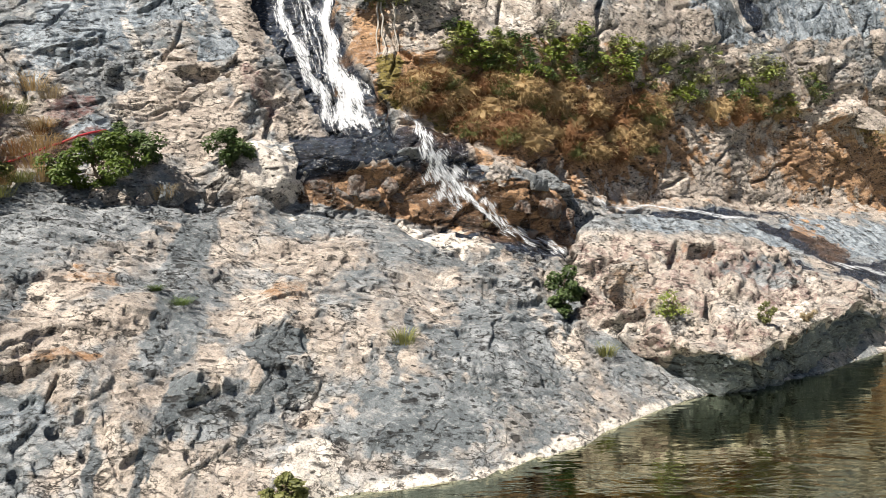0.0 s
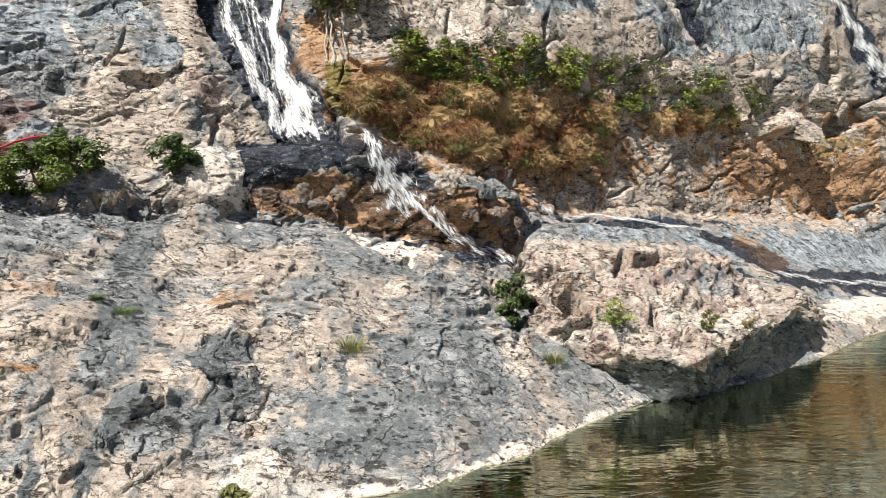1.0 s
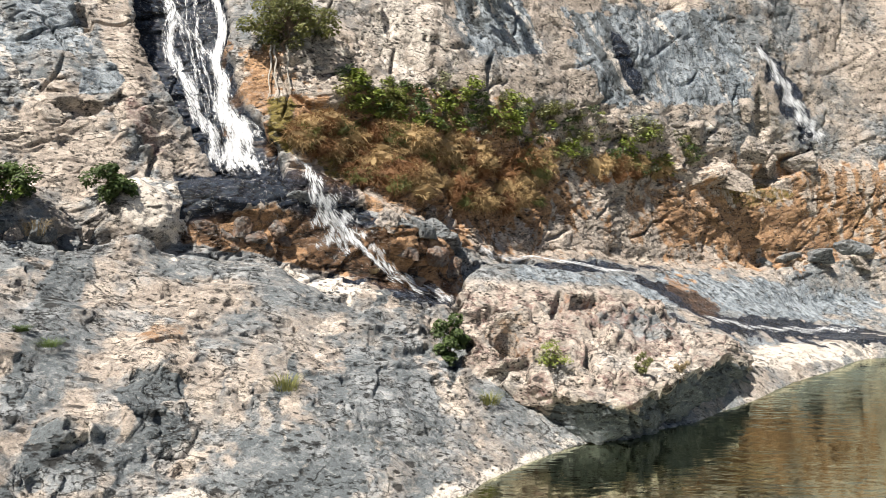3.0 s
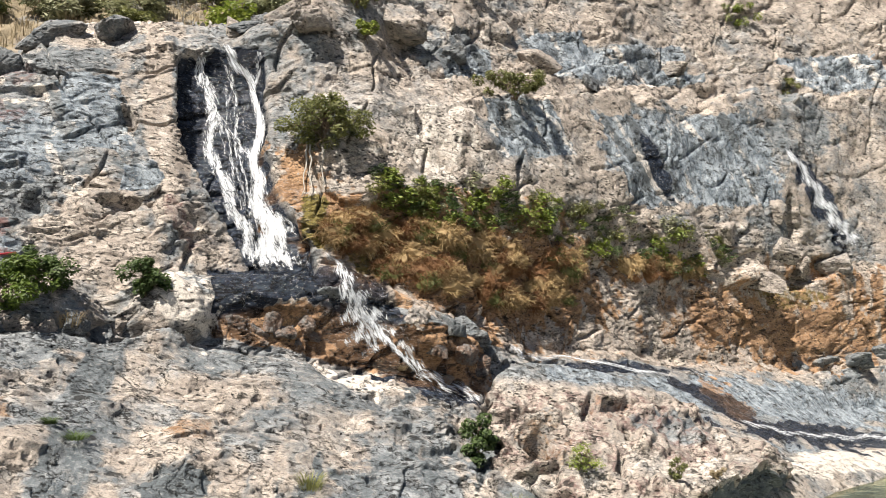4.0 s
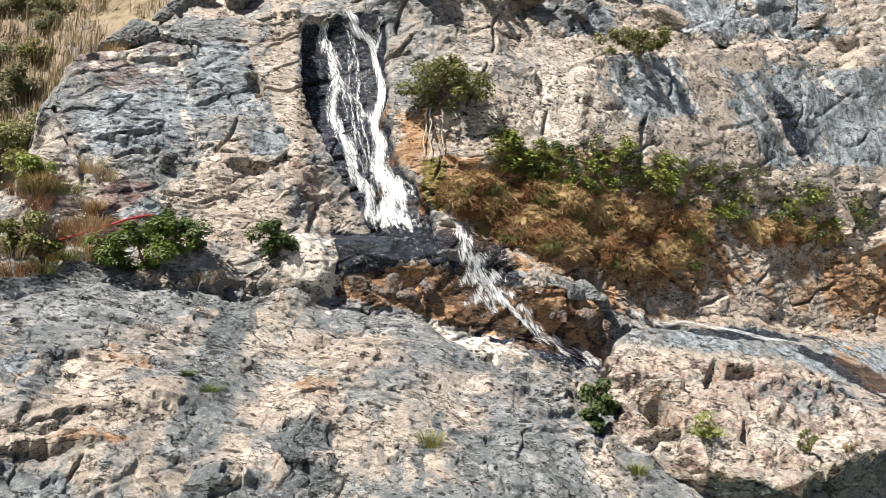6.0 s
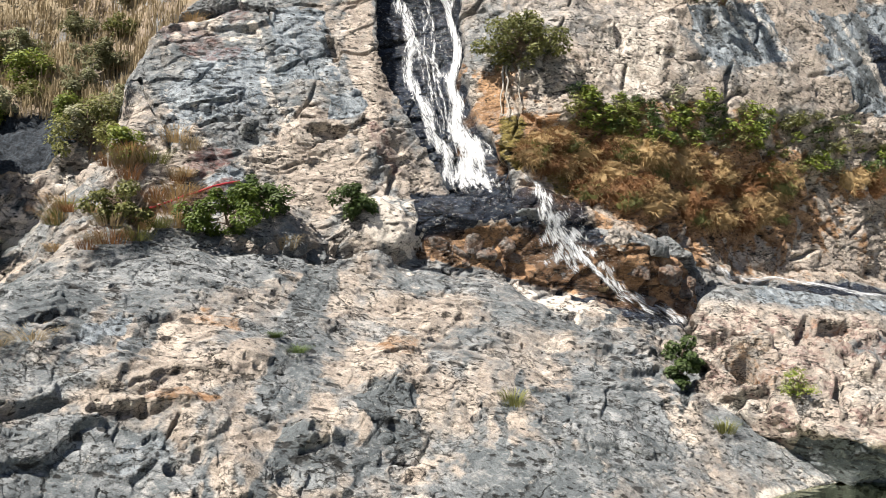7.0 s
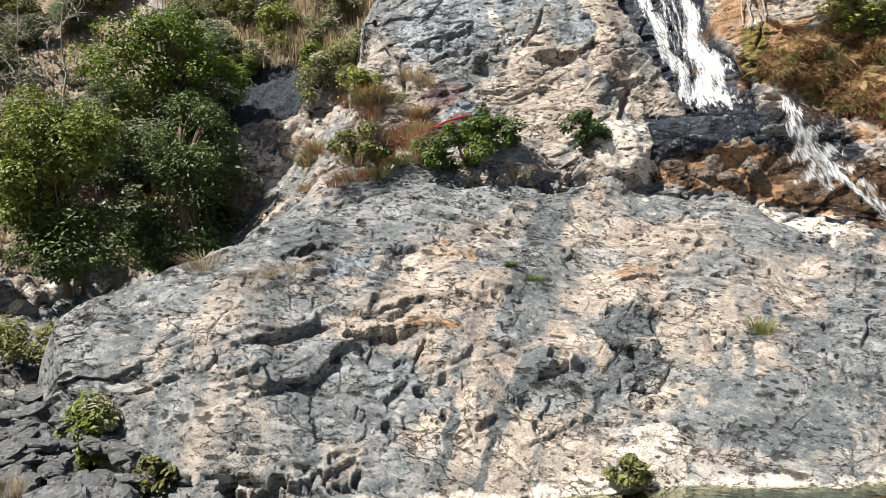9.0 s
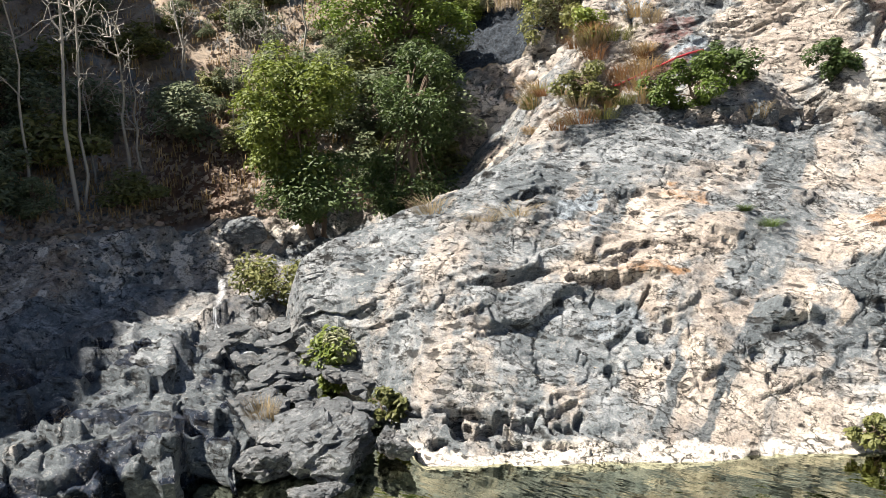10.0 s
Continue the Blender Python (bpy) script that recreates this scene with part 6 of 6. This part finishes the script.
# ---- blocks standing on the ledges ----
BLOCKS = [(8.2, -1.9, .55, .4, RUST_STONE), (7.0, -2.2, .6, .36, RUST_STONE), (5.9, -1.9, .5, .42, RUST_STONE), (4.8, -2.3, .55, .34, RUST_STONE), (3.8, -2.0, .5, .36, RUST_STONE), (2.9, -2.6, .45, .3, RUST_STONE), (6.4, -2.9, .4, .25, RUST_STONE), (4.2, -3.1, .4, .25, RUST_STONE), (8.8, -2.8, .4, .26, RUST_STONE), (21.4, -2.7, .7, .5, TAN_STONE), (20.2, -2.5, .75, .42, LOOSE), (19.3, -2.8, .5, .4, TAN_STONE), (18.2, -2.4, .6, .4, LOOSE), (16.4, -2.9, .6, .42, LOOSE), (15.2, -2.6, .62, .5, TAN_STONE), (22.8, -2.4, .5, .35, LOOSE),
          (-3.4, -.9, .9, .5, TAN_STONE), (-5.2, -1.3, .7, .62, LOOSE), (-6.8, -1.9, .8, .6, LOOSE), (-4.4, -2.9, .6, .4, RUST_STONE),
          (-6.2, -3.4, .7, .4, RUST_STONE), (-7.6, -4.0, .6, .45, RUST_STONE), (-5.6, -4.9, .5, .3, RUST_STONE), (2.2, .4, .7, .3, LOOSE), (-8.2, -3.0, .5, .6, LOOSE)]
for i, (b, e, w, h, mat) in enumerate(BLOCKS):
    ob = new("rock_block", boulder_mesh("rock_block", (w * .52, w * .44, h * .66), 500 + i, mat, .55, 5))
    ob.location = on_rock(b, e) + Vector((0, .12, -h * .12))
    ob.rotation_euler = (.1, -.15, i * 2.1)
    tagged(ob, {LOOSE: "angular block of fallen rock on the ledge", TAN_STONE: "angular tan block of fallen rock on the ledge"}.get(mat, "rust-stained wet block of rock under the fall"), "rock", "ledge blocks")
CLIFF_BLOCKS = [(9.0, 17.6, 1.0, .5, TAN_STONE), (7.4, 18.0, 1.2, .55, LOOSE), (5.8, 18.2, 1.0, .6, TAN_STONE), (8.2, 18.8, 1.3, .4, LOOSE), (6.4, 19.2, 1.1, .4, LOOSE), (-1.2, 18.3, 1.7, 1.1, TAN_STONE), (-2.6, 19.2, 1.1, .8, LOOSE), (7.2, 16.6, .5, .6, LOOSE), (4.6, 18.0, 1.2, .7, TAN_STONE), (-25.0, 2.6, 1.3, .8, TAN_STONE), (-27.0, 4.2, 1.5, .7, TAN_STONE),
                (-28.6, 3.0, 1.4, .8, TAN_STONE), (-30.2, 3.4, 1.5, .8, TAN_STONE), (-23.6, 5.4, 1.2, .9, TAN_STONE), (-26.4, 6.8, 1.0, .9, TAN_STONE), (-29.6, -2.4, 1.1, .55, LOOSE), (-31.2, -2.2, 1.4, .7, LOOSE),
                (-32.8, -1.6, 1.5, .9, LOOSE), (-30.2, -2.8, .7, .4, TAN_STONE), (-28.2, -2.7, .6, .3, LOOSE), (-33.6, -2.4, 1.2, .6, TAN_STONE), (23.8, 15.0, 1.6, .7, LOOSE), (20.5, 15.6, 1.3, .6, LOOSE), (17.0, 16.4, 1.2, .5, LOOSE),
                (-12.0, 16.0, 1.2, .6, TAN_STONE), (-15.0, 14.8, .9, .5, LOOSE), (-21.0, 15.6, 1.3, .7, TAN_STONE), (-6.8, 16.4, 1.1, .6, LOOSE)]
for i, (b, e, w, h, mat) in enumerate(CLIFF_BLOCKS):
    ob = new("rock_block", boulder_mesh("rock_block", (w * .6, w * .42, h * .7), 560 + i, mat, .3, 5))
    ob.location = on_rock(b, e) + Vector((0, .18 * w, 0))
    ob.rotation_euler = (.15, .2, i * 1.3)
    tagged(ob, "jutting block of cracked rock on the cliff" if i < 15 or i > 20 else "loose stone at the cliff foot", "rock", "cliff blocks")
# roots hanging below the bush beside the fall
for i, (b0, b1) in enumerate(((4.2, 4.4), (4.0, 3.9), (3.2, 3.0))):
    pts = [on_rock(b0 + (b1 - b0) * k / 7 + .08 * math.sin(k * 1.7 + i), 10.0 - 3.4 * k / 7) + Vector((0, -.10, 0)) for k in range(8)]
    tagged(new("root", raw_mesh("root", *tube(pts, [.028 - .0026 * k for k in range(8)], 6), BARK_PALE, True)), "pale root hanging down the rock below a bush", "root", "hanging roots")

mb, tb0, bb0 = nodes_of("red_mud")
tb0.links.new(mixc(tb0, tex_noise(tb0, 3.0, 6, .6), (0.30, 0.13, 0.06), (0.55, 0.30, 0.16)), bb0.inputs["Base Color"])
tagged(new("mud_bar", grid_mesh("mud_bar", bar[:, ::-1], 10, 40, mb)), "reddish mud bar under the shallow pool water", "mud bar")

# ---- rope ----
rope_pts = [on_rock(b, e) + Vector((0, -.12, .08)) for b, e in ((28.4, -.9), (27.4, -.7), (26.4, -.4), (25.5, 0), (24.6, .4), (23.7, .7), (22.9, 1.0), (22, 1.3), (21.2, 1.5))]
mr, tr0, br0 = nodes_of("red_rope")
tr0.links.new(mixc(tr0, tex_noise(tr0, 40.0), (0.25, 0.012, 0.02), (0.48, 0.04, 0.05)), br0.inputs["Base Color"])
rope = new("rope", raw_mesh("rope", *tube(rope_pts, [.022] * len(rope_pts), 6), mr, True))
tagged(rope, "faded red rope stretched across the rocks", "rope")
block = new("stone", boulder_mesh("stone", (.75, .4, .35), 77, LOOSE, .12, 4))
block.location = on_hill(52.5, -8.3)
tagged(block, "reddish squared stone on the bank", "stone")

for i, (b, e, w, h) in enumerate(((67.2, -20.2, .8, .5), (66.1, -20.4, .6, .4), (51.6, -21.2, .3, .45))):
    tagged(tuft(spot(b, e, 4 / math.tan(radians(-e)) * .96), w, h, 970 + i, LEAF_DRY if i < 2 else LEAF_STRAW, "bush of tall dry grass among dark stones", 420, .3, width=.003, spread=.5), group="dry grass bushes")
